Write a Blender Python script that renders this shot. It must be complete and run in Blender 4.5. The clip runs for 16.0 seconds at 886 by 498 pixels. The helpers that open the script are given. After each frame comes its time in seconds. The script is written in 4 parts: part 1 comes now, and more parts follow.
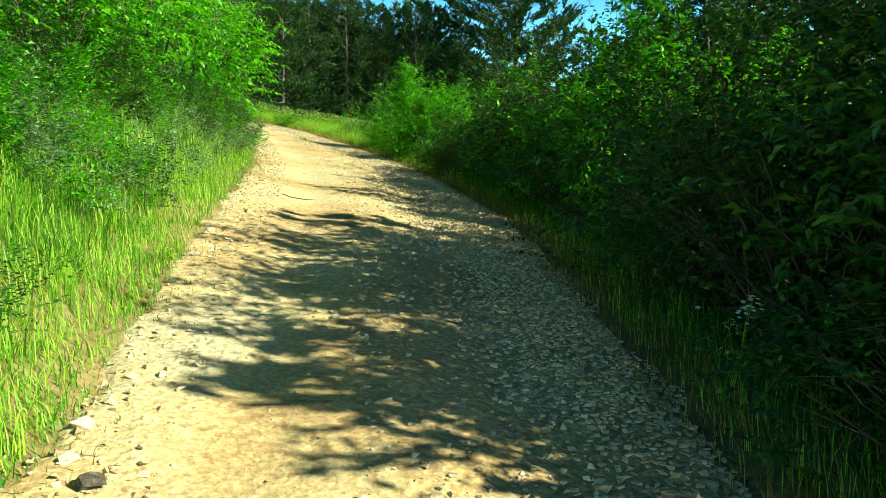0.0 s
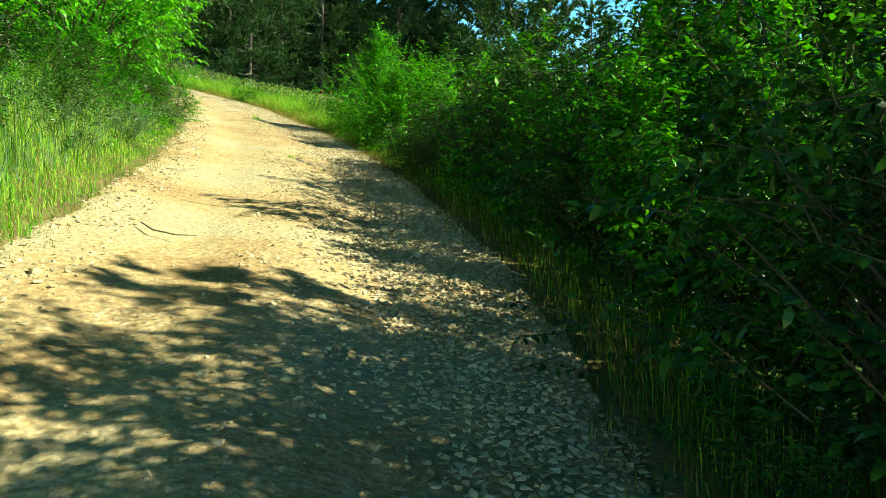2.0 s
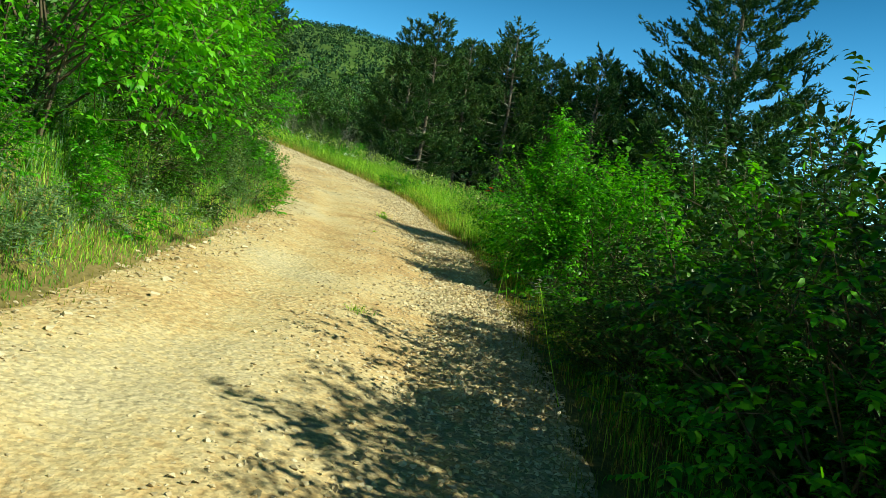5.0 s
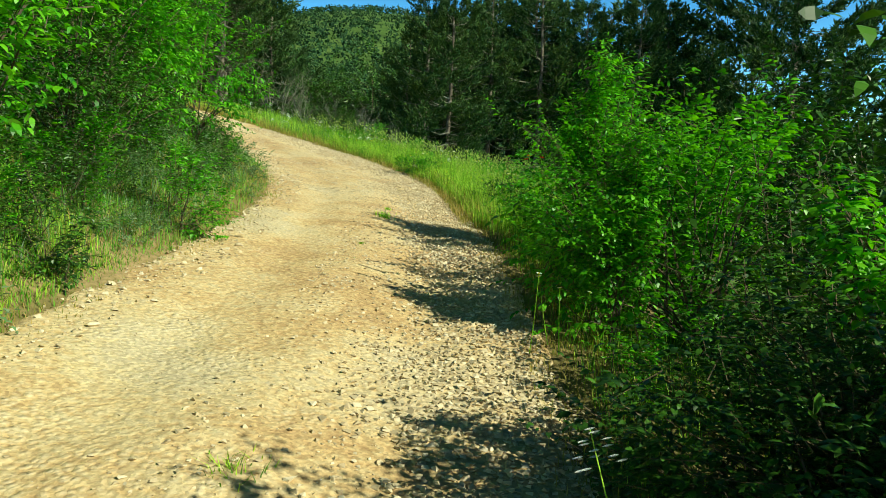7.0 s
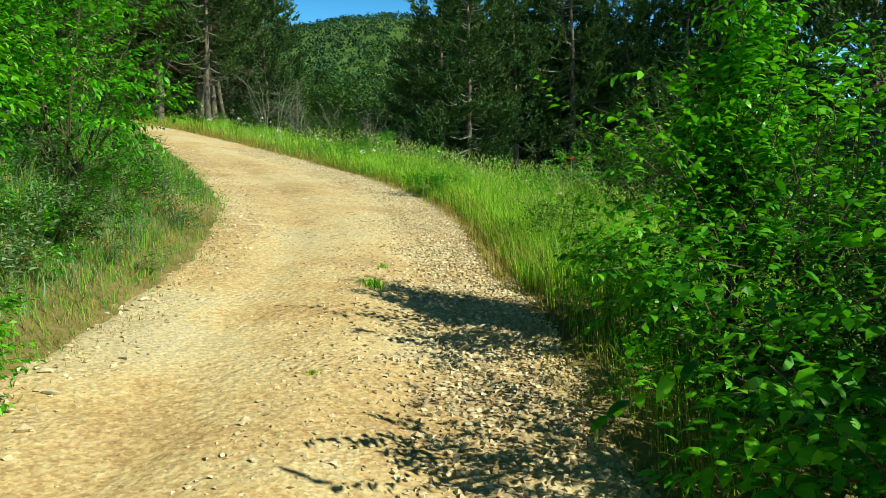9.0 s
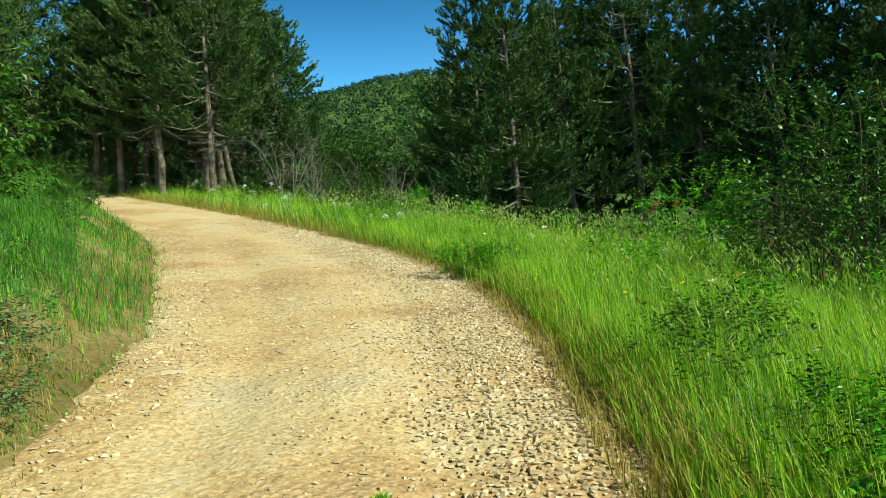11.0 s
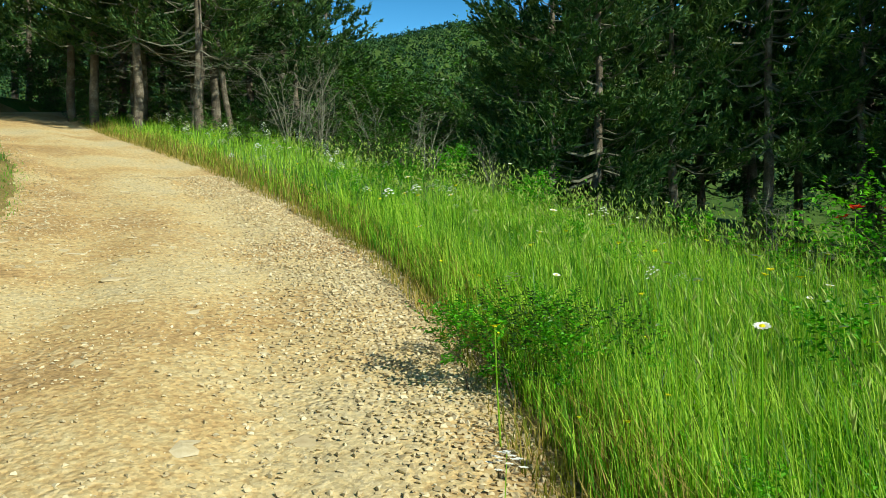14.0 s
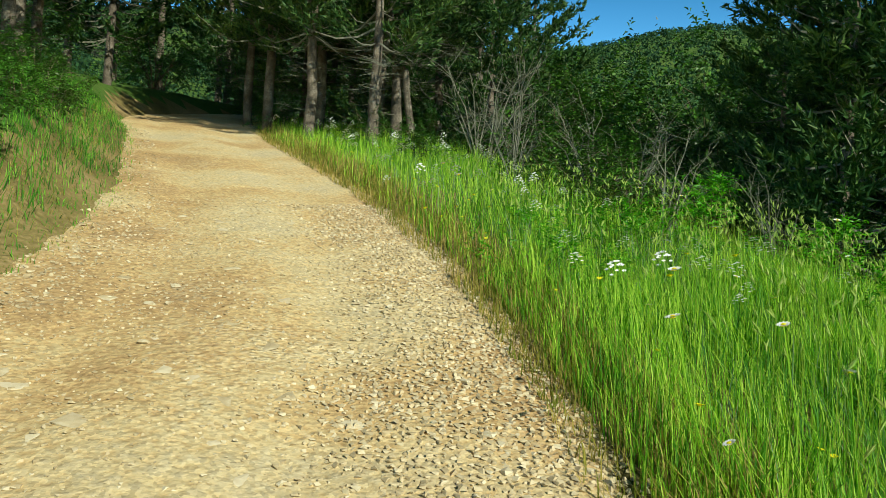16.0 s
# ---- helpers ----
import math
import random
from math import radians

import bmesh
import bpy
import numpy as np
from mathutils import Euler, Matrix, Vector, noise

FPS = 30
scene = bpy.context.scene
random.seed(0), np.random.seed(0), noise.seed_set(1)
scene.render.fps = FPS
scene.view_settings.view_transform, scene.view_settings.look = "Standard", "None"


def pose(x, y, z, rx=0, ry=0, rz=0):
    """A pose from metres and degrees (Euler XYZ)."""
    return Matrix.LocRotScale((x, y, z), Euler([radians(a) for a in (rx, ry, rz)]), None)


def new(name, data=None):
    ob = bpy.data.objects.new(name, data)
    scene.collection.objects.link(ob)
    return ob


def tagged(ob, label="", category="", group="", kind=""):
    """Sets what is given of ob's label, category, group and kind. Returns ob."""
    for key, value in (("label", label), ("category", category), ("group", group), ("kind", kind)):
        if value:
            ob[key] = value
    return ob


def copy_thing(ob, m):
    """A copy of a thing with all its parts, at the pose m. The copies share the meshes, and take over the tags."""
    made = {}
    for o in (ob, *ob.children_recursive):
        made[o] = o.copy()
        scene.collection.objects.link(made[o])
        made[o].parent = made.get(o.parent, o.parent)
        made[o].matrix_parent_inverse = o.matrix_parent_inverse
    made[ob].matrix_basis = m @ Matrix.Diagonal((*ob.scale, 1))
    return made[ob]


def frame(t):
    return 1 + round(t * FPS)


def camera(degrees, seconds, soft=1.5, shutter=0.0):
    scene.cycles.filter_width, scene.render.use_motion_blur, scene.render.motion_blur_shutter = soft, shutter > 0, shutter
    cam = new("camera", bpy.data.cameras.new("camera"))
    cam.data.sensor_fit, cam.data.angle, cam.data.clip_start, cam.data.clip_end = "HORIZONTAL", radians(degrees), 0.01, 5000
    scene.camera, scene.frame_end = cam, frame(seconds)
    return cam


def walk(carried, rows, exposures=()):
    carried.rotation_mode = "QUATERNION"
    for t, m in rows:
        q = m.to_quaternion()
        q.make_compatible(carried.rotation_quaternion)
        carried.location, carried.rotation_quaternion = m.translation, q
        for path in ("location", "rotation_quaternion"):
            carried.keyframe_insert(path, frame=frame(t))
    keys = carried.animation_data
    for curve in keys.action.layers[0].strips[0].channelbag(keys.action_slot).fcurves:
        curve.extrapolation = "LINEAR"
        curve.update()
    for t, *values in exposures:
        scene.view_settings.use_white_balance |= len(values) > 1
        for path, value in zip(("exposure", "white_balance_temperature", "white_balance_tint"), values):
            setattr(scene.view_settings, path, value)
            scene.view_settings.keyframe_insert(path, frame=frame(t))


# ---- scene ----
cam = camera(59.7, 16.0, soft=0.85)
METRES, EYE, TILT, LEAN, TURN = 34.091, 1.5, 6.5, 8.0, 0.0
ROWS = [
    (0.0, 0.0, 0.0, 0.0, 1.32, -9.89, -7.59),
    (0.5, -0.0018, 0.0306, 0.0008, 1.2, -9.11, -7.0),
    (1.0, -0.0032, 0.06, 0.0011, -0.35, -9.71, -6.67),
    (1.5, -0.0026, 0.0888, 0.0022, 0.69, -11.43, -8.23),
    (2.0, 0.0022, 0.1172, 0.0025, 0.39, -11.42, -9.04),
    (2.5, 0.0034, 0.1477, 0.0034, 0.08, -11.05, -8.78),
    (3.0, 0.0041, 0.1786, 0.0034, 1.33, -9.29, -8.78),
    (3.5, 0.0005, 0.2093, 0.0048, 5.36, -7.07, -9.56),
    (4.0, -0.004, 0.2398, 0.006, 12.91, -8.12, -13.95),
    (4.5, -0.0066, 0.2712, 0.0067, 14.31, -7.16, -16.02),
    (7.0, -0.0195, 0.4069, 0.01, 17.63, -10.12, -8.28),
    (7.5, -0.0279, 0.4395, 0.0101, 19.94, -10.92, -7.49),
    (8.0, -0.0378, 0.4724, 0.0097, 21.69, -11.37, -7.85),
    (8.5, -0.0497, 0.5041, 0.0096, 21.19, -11.12, -5.78),
    (9.0, -0.0593, 0.5379, 0.0089, 19.14, -10.09, -4.24),
    (9.5, -0.0682, 0.5719, 0.0084, 17.93, -6.68, -2.93),
    (12.0, -0.1263, 0.7275, 0.005, 23.72, -6.75, 1.57),
    (12.5, -0.1332, 0.7576, 0.0045, 20.73, -7.98, 2.24),
    (13.0, -0.1444, 0.7865, 0.0043, 22.65, -9.66, 1.81),
    (13.5, -0.1569, 0.8148, 0.0043, 25.38, -9.76, -2.9),
    (14.0, -0.1696, 0.8437, 0.0043, 26.78, -10.15, -3.46),
    (14.5, -0.1847, 0.872, 0.0043, 30.85, -9.77, -3.53),
    (15.0, -0.2001, 0.8991, 0.004, 34.16, -9.64, -3.55),
    (15.5, -0.2183, 0.9253, 0.0039, 36.89, -10.09, -4.12),
    (16.0, -0.24, 0.9499, 0.0035, 41.74, -10.59, -4.41),
]
EXPOSURES = [(0.0, 1.02, 6850, -13), (1.8, 0.97, 6850, -12), (3.2, 0.90, 6800, -13), (4.2, 0.50, 6750, -12), (7.0, 0.47, 6650, -8), (12.5, 0.39, 6600, -4), (16.0, 0.19, 6550, -3)]
SLOPE = pose(0, 0, EYE, TILT, LEAN, TURN)
walk(cam, [(t, SLOPE @ pose(METRES * x, METRES * y, METRES * z, 90 + pitch, roll, yaw)) for t, x, y, z, yaw, pitch, roll in ROWS], EXPOSURES)

# ---- sun and sky ----
# The plan is laid out square to the hillside: SITE takes plan metres to the upright world.
SITE = SLOPE @ Matrix.Translation((0, 0, -EYE))
SUN_PLAN = Vector((0.99, -0.14, 0.0)).normalized() * math.cos(radians(43)) + Vector((0, 0, math.sin(radians(43))))
SUN_WAY = (SITE.to_3x3() @ SUN_PLAN).normalized()
sun = new("sun", bpy.data.lights.new("sun", "SUN"))
sun.data.energy, sun.data.angle, sun.data.color = 5.0, radians(0.5), (1.0, 0.93, 0.78)
sun.matrix_world = SUN_WAY.to_track_quat("Z", "Y").to_matrix().to_4x4()
world = bpy.data.worlds.new("sky")
world.use_nodes = True
scene.world = world
sky = world.node_tree.nodes.new("ShaderNodeTexSky")
sky.sky_type, sky.sun_disc = "NISHITA", False
sky.sun_elevation, sky.sun_rotation = math.asin(SUN_WAY.z), math.atan2(SUN_WAY.x, SUN_WAY.y)
sky.air_density, sky.dust_density, sky.ozone_density = 1.0, 0.0, 2.0
back = world.node_tree.nodes["Background"]
deep = world.node_tree.nodes.new("ShaderNodeHueSaturation")
deep.inputs["Saturation"].default_value, deep.inputs["Hue"].default_value = 1.42, 0.5
world.node_tree.links.new(sky.outputs[0], deep.inputs["Color"])
# a clear sky pales evenly all round towards the horizon
air = world.node_tree.nodes.new("ShaderNodeSeparateXYZ")
way = world.node_tree.nodes.new("ShaderNodeTexCoord")
pale = world.node_tree.nodes.new("ShaderNodeMapRange")
pale.interpolation_type = "SMOOTHSTEP"
for key, value in (("From Min", 0.02), ("From Max", 0.62), ("To Min", 4.6), ("To Max", 0.24)):
    pale.inputs[key].default_value = value
glow = world.node_tree.nodes.new("ShaderNodeVectorMath")
glow.operation = "SCALE"
world.node_tree.links.new(way.outputs["Generated"], air.inputs[0])
world.node_tree.links.new(air.outputs["Z"], pale.inputs["Value"])
world.node_tree.links.new(deep.outputs[0], glow.inputs[0])
world.node_tree.links.new(pale.outputs[0], glow.inputs["Scale"])
world.node_tree.links.new(glow.outputs[0], back.inputs[0])
back.inputs[1].default_value = 0.05


# ---- materials ----
def material(name, colours, scale=3.0, fine=40.0, rough=0.9, bump=0.0, island=0.0, leaf=0.0, stops=None, spec=0.2, pebble=0.0):
    """Noise at two scales runs through the colours; island varies each loose piece; leaf lets light through."""
    m = bpy.data.materials.new(name)
    m.use_nodes = True
    nt = m.node_tree
    n, link = nt.nodes, nt.links.new
    bsdf = n["Principled BSDF"]
    bsdf.inputs["Roughness"].default_value = rough
    bsdf.inputs["Specular IOR Level"].default_value = spec
    where = n.new("ShaderNodeTexCoord")
    big, small = n.new("ShaderNodeTexNoise"), n.new("ShaderNodeTexNoise")
    big.inputs["Scale"].default_value, small.inputs["Scale"].default_value = scale, fine
    big.inputs["Detail"].default_value, small.inputs["Detail"].default_value = 4, 5
    for tex in (big, small):
        link(where.outputs["Object"], tex.inputs["Vector"])
    mix = n.new("ShaderNodeMath")
    mix.operation = "MULTIPLY_ADD"
    link(small.outputs["Fac"], mix.inputs[0])
    mix.inputs[1].default_value = 0.5
    half = n.new("ShaderNodeMath")
    half.operation = "MULTIPLY_ADD"
    link(big.outputs["Fac"], half.inputs[0])
    half.inputs[1].default_value, half.inputs[2].default_value = 0.9, -0.2
    link(half.outputs[0], mix.inputs[2])
    fac = mix.outputs[0]
    if island:
        geo = n.new("ShaderNodeNewGeometry")
        info = n.new("ShaderNodeObjectInfo")
        add = n.new("ShaderNodeMath")
        add.operation = "MULTIPLY_ADD"
        link(geo.outputs["Random Per Island"], add.inputs[0])
        add.inputs[1].default_value = island
        shift = n.new("ShaderNodeMath")
        shift.operation = "MULTIPLY_ADD"
        link(info.outputs["Random"], shift.inputs[0])
        shift.inputs[1].default_value = 0.25
        shift.inputs[2].default_value = -0.125 - island / 2
        both = n.new("ShaderNodeMath")
        link(fac, both.inputs[0])
        link(shift.outputs[0], both.inputs[1])
        link(both.outputs[0], add.inputs[2])
        fac = add.outputs[0]
    ramp = n.new("ShaderNodeValToRGB")
    link(fac, ramp.inputs[0])
    el = ramp.color_ramp.elements
    stops = stops or [0.25 + 0.5 * i / (len(colours) - 1) for i in range(len(colours))]
    while len(el) < len(colours):
        el.new(0.5)
    for e, c, p in zip(el, colours, stops):
        e.position, e.color = p, (*c, 1)
    link(ramp.outputs[0], bsdf.inputs["Base Color"])
    if pebble:
        grit = n.new("ShaderNodeTexVoronoi")
        grit.inputs["Scale"].default_value = pebble
        link(where.outputs["Object"], grit.inputs["Vector"])
        tone = n.new("ShaderNodeSeparateColor")
        link(grit.outputs["Color"], tone.inputs[0])
        shade = n.new("ShaderNodeMapRange")
        shade.inputs["To Min"].default_value, shade.inputs["To Max"].default_value = 0.74, 1.2
        link(tone.outputs[0], shade.inputs["Value"])
        grain = n.new("ShaderNodeMix")
        grain.data_type, grain.blend_type = "RGBA", "MULTIPLY"
        grain.inputs["Factor"].default_value = 1.0
        link(ramp.outputs[0], grain.inputs["A"])
        link(shade.outputs[0], grain.inputs["B"])
        link(grain.outputs["Result"], bsdf.inputs["Base Color"])
    if bump:
        b = n.new("ShaderNodeBump")
        b.inputs["Strength"].default_value, b.inputs["Distance"].default_value = 0.9, bump
        link(small.outputs["Fac"], b.inputs["Height"])
        link(b.outputs[0], bsdf.inputs["Normal"])
    if leaf:
        thin = n.new("ShaderNodeBsdfTranslucent")
        warm = n.new("ShaderNodeMix")
        warm.data_type, warm.blend_type = "RGBA", "MULTIPLY"
        warm.inputs["Factor"].default_value = 1.0
        link(ramp.outputs[0], warm.inputs["A"])
        warm.inputs["B"].default_value = (1.3, 1.35, 0.5, 1)
        link(warm.outputs["Result"], thin.inputs["Color"])
        blend = n.new("ShaderNodeMixShader")
        blend.inputs[0].default_value = leaf
        link(bsdf.outputs[0], blend.inputs[1])
        link(thin.outputs[0], blend.inputs[2])
        link(blend.outputs[0], n["Material Output"].inputs[0])
    return m


def embed_stones(m, size, pale):
    """Half-buried stones over a material: domed cells, in patches, paler than the dirt between them."""
    nt = m.node_tree
    n, link = nt.nodes, nt.links.new
    bsdf = n["Principled BSDF"]
    where = n.new("ShaderNodeTexCoord")
    cell, patch, warp = n.new("ShaderNodeTexVoronoi"), n.new("ShaderNodeTexNoise"), n.new("ShaderNodeTexNoise")
    cell.inputs["Scale"].default_value = 1 / size
    patch.inputs["Scale"].default_value, patch.inputs["Detail"].default_value = 1.3, 6
    warp.inputs["Scale"].default_value = 14
    bent = n.new("ShaderNodeMix")
    bent.data_type, bent.blend_type = "RGBA", "LINEAR_LIGHT"
    bent.inputs["Factor"].default_value = 0.03
    link(where.outputs["Object"], bent.inputs["A"])
    link(warp.outputs["Color"], bent.inputs["B"])
    link(bent.outputs["Result"], cell.inputs["Vector"])
    link(where.outputs["Object"], patch.inputs["Vector"])
    dome, there, some = n.new("ShaderNodeMapRange"), n.new("ShaderNodeMapRange"), n.new("ShaderNodeMath")
    for key, value in (("From Min", 0.6), ("From Max", 0.15), ("To Min", 0.0), ("To Max", 1.0)):
        dome.inputs[key].default_value = value
    for key, value in (("From Min", 0.50), ("From Max", 0.66)):
        there.inputs[key].default_value = value
    link(cell.outputs["Distance"], dome.inputs["Value"])
    link(patch.outputs["Fac"], there.inputs["Value"])
    some.operation = "MULTIPLY"
    link(dome.outputs[0], some.inputs[0])
    link(there.outputs[0], some.inputs[1])
    bump = n.new("ShaderNodeBump")
    bump.inputs["Strength"].default_value, bump.inputs["Distance"].default_value = 0.45, size * 0.4
    link(some.outputs[0], bump.inputs["Height"])
    if bsdf.inputs["Normal"].links:
        link(bsdf.inputs["Normal"].links[0].from_socket, bump.inputs["Normal"])
    link(bump.outputs[0], bsdf.inputs["Normal"])
    under = bsdf.inputs["Base Color"].links[0].from_socket
    tone = n.new("ShaderNodeMix")
    tone.data_type = "RGBA"
    share = n.new("ShaderNodeMath")
    share.operation = "MULTIPLY"
    share.inputs[1].default_value = 0.6
    link(some.outputs[0], share.inputs[0])
    link(share.outputs[0], tone.inputs["Factor"])
    link(under, tone.inputs["A"])
    tone.inputs["B"].default_value = (*pale, 1)
    link(tone.outputs["Result"], bsdf.inputs["Base Color"])


DIRT = material("sandy_dirt", [(0.30, 0.21, 0.11), (0.44, 0.295, 0.14), (0.53, 0.385, 0.19), (0.58, 0.465, 0.26), (0.52, 0.44, 0.28)], 0.6, 17, 0.95, 0.022, stops=[0.24, 0.36, 0.46, 0.56, 0.68], pebble=50.0)
embed_stones(DIRT, 0.045, (0.62, 0.54, 0.37))
SOIL = material("bank_soil", [(0.10, 0.09, 0.03), (0.20, 0.16, 0.06), (0.36, 0.26, 0.13)], 0.7, 18, 0.95, 0.03)
TURF = material("rough_turf", [(0.035, 0.07, 0.012), (0.06, 0.12, 0.02), (0.11, 0.17, 0.035)], 0.05, 9, 0.95, 0.05)
STONE = material("limestone_gravel", [(0.42, 0.34, 0.21), (0.54, 0.45, 0.29), (0.64, 0.56, 0.40)], 3, 60, 0.85, 0, 0.6)
LEAF = material("broad_leaf", [(0.030, 0.16, 0.005), (0.080, 0.34, 0.010), (0.17, 0.50, 0.020)], 1.2, 9, 0.42, 0, 0.6, 0.40, spec=0.4)
# dark leaf; its colour also holds some of the downhill thicket's shade
LEAF_DARK_SHADE = material("thicket_leaf_with_shade", [(0.016, 0.054, 0.006), (0.038, 0.115, 0.010), (0.075, 0.20, 0.018)], 1.2, 9, 0.42, 0, 0.6, 0.10, spec=0.4)
NEEDLE = material("pine_needle", [(0.016, 0.050, 0.014), (0.038, 0.095, 0.022), (0.090, 0.148, 0.034)], 0.5, 6, 0.55, 0, 0.5, 0.10)
BARK = material("pine_bark", [(0.05, 0.042, 0.035), (0.12, 0.10, 0.08), (0.27, 0.24, 0.20)], 4, 30, 0.95, 0.02)
TWIG = material("grey_twig", [(0.08, 0.085, 0.06), (0.20, 0.20, 0.16)], 4, 30, 0.9)
STEM = material("shrub_stem", [(0.05, 0.04, 0.025), (0.14, 0.11, 0.07)], 4, 30, 0.9)
GRASS = material("meadow_grass", [(0.07, 0.23, 0.010), (0.22, 0.47, 0.028), (0.47, 0.68, 0.09)], 0.9, 5, 0.5, 0, 0.9, 0.42)
GRASS_BANK = material("bank_grass", [(0.05, 0.19, 0.012), (0.125, 0.35, 0.03), (0.25, 0.48, 0.07)], 0.6, 5, 0.55, 0, 0.8, 0.4)
GRASS_DEEP = material("deep_green_grass", [(0.025, 0.11, 0.012), (0.06, 0.21, 0.02), (0.10, 0.28, 0.03)], 0.6, 5, 0.6, 0, 0.6, 0.4)
GRASS_DRY = material("dry_grass", [(0.14, 0.17, 0.02), (0.30, 0.26, 0.06), (0.48, 0.36, 0.14)], 0.8, 5, 0.7, 0, 0.6, 0.35)
GRASS_GREY = material("grey_green_herb", [(0.08, 0.17, 0.06), (0.15, 0.26, 0.12), (0.26, 0.36, 0.22)], 0.8, 5, 0.7, 0, 0.5, 0.3)
EAR = material("barley_ear", [(0.24, 0.40, 0.07), (0.42, 0.52, 0.15)], 2, 20, 0.7, 0, 0.6, 0.3)
PETAL_WHITE = material("white_petal", [(0.78, 0.79, 0.75), (0.86, 0.87, 0.85)], 5, 40, 0.7, 0, 0)
PETAL_YELLOW = material("yellow_petal", [(0.80, 0.70, 0.01), (0.88, 0.80, 0.03)], 5, 40, 0.7, 0, 0, 0.2)
PETAL_RED = material("poppy_petal", [(0.65, 0.02, 0.01), (0.80, 0.05, 0.02)], 5, 40, 0.6, 0, 0, 0.3)
# bluer than near leaves: the haze of distance is put into the colour
FOREST = material("distant_forest", [(0.010, 0.034, 0.014), (0.023, 0.066, 0.022), (0.052, 0.108, 0.030)], 0.012, 0.15, 0.9, 0, 0.4)


# ---- meshes ----
def mesh_of(name, verts, faces, mat, smooth=False):
    """A mesh from arrays: verts (n, 3) and faces (m, k)."""
    verts, faces = np.asarray(verts, np.float32), np.asarray(faces, np.int32)
    me = bpy.data.meshes.new(name)
    me.vertices.add(len(verts))
    me.vertices.foreach_set("co", verts.ravel())
    k = faces.shape[1]
    me.loops.add(faces.size)
    me.loops.foreach_set("vertex_index", faces.ravel())
    me.polygons.add(len(faces))
    me.polygons.foreach_set("loop_start", np.arange(0, faces.size, k, dtype=np.int32))
    me.polygons.foreach_set("use_smooth", np.full(len(faces), smooth))
    me.materials.append(mat)
    me.update(calc_edges=True)
    return me


def part(name, me, parent, label=""):
    ob = new(name, me)
    ob.parent = parent
    return tagged(ob, label)


def stack(pieces):
    """Joins (verts, faces) pieces into one pair."""
    vs, fs, base = [], [], 0
    for v, f in pieces:
        vs.append(v)
        fs.append(f + base)
        base += len(v)
    return np.concatenate(vs), np.concatenate(fs)


def unit(v):
    return v / np.maximum(np.linalg.norm(v, axis=-1, keepdims=True), 1e-9)


def tube(points, radii, sides=6):
    """A tapered tube along points, closed to its tip by its last radius."""
    points, radii = np.asarray(points, float), np.asarray(radii, float)
    way = unit(np.gradient(points, axis=0))
    ref = np.where(np.abs(way[:, 2:3]) > 0.9, [[1.0, 0, 0]], [[0, 0, 1.0]])
    a = unit(np.cross(way, ref))
    b = np.cross(way, a)
    ang = np.linspace(0, 2 * math.pi, sides, endpoint=False)
    v = points[:, None] + radii[:, None, None] * (a[:, None] * np.cos(ang)[None, :, None] + b[:, None] * np.sin(ang)[None, :, None])
    i, j = np.meshgrid(np.arange(len(points) - 1), np.arange(sides), indexing="ij")
    k = (j + 1) % sides
    f = np.stack([i * sides + j, i * sides + k, (i + 1) * sides + k, (i + 1) * sides + j], -1).reshape(-1, 4)
    return v.reshape(-1, 3), f


def leaves(base, way, up, length, width, fold=0.25):
    """One folded, pointed leaf of two triangles at each base."""
    way = unit(way)
    side = unit(np.cross(way, up))
    top = np.cross(side, way)
    length, width = np.broadcast_to(length, len(base))[:, None], np.broadcast_to(width, len(base))[:, None]
    mid = base + way * length * 0.45
    v = np.stack([base, mid + side * width * 0.5 + top * width * fold, base + way * length - top * length * 0.15, mid - side * width * 0.5 + top * width * fold], 1)
    f = np.array([[0, 1, 2], [0, 2, 3]])[None] + 4 * np.arange(len(base))[:, None, None]
    return v.reshape(-1, 3), f.reshape(-1, 3)


def long_leaves(base, way, up, length, width):
    """Six-sided pointed leaves that arch over, of four triangles."""
    way = unit(way)
    side = unit(np.cross(way, up))
    top = np.cross(side, way)
    length, width = np.broadcast_to(length, len(base))[:, None], np.broadcast_to(width, len(base))[:, None]
    a, b = base + way * length * 0.3 + top * length * 0.04, base + way * length * 0.68 - top * length * 0.02
    v = np.stack([base, a + side * width * 0.45, b + side * width * 0.38, base + way * length - top * length * 0.2, b - side * width * 0.38, a - side * width * 0.45], 1)
    f = np.array([[0, 1, 5], [1, 2, 5], [2, 4, 5], [2, 3, 4]])[None] + 6 * np.arange(len(base))[:, None, None]
    return v.reshape(-1, 3), f.reshape(-1, 3)


def blades(base, height, lean, width, bend):
    """Grass blades of three triangles that bend over."""
    n = len(base)
    side = unit(np.stack([-lean[:, 1], lean[:, 0], 0 * lean[:, 0]], 1) + 1e-6)
    h, w, b = height[:, None], width[:, None], bend[:, None]
    out = np.concatenate([lean, np.zeros((n, 1))], 1)
    up = np.array([[0, 0, 1.0]])
    mid = base + up * h * 0.55 + out * h * b * 0.3
    tip = base + up * h * (1 - 0.25 * b) + out * h * b
    v = np.stack([base - side * w / 2, base + side * w / 2, mid - side * w * 0.4, mid + side * w * 0.4, tip], 1)
    f = np.array([[0, 1, 3], [0, 3, 2], [2, 3, 4]])[None] + 5 * np.arange(n)[:, None, None]
    return v.reshape(-1, 3), f.reshape(-1, 3)


def lattice(ix, iy, seed):
    """A repeatable random number for each whole point."""
    h = np.sin(ix * 127.1 + iy * 311.7 + seed * 74.7) * 43758.5453
    return h - np.floor(h)


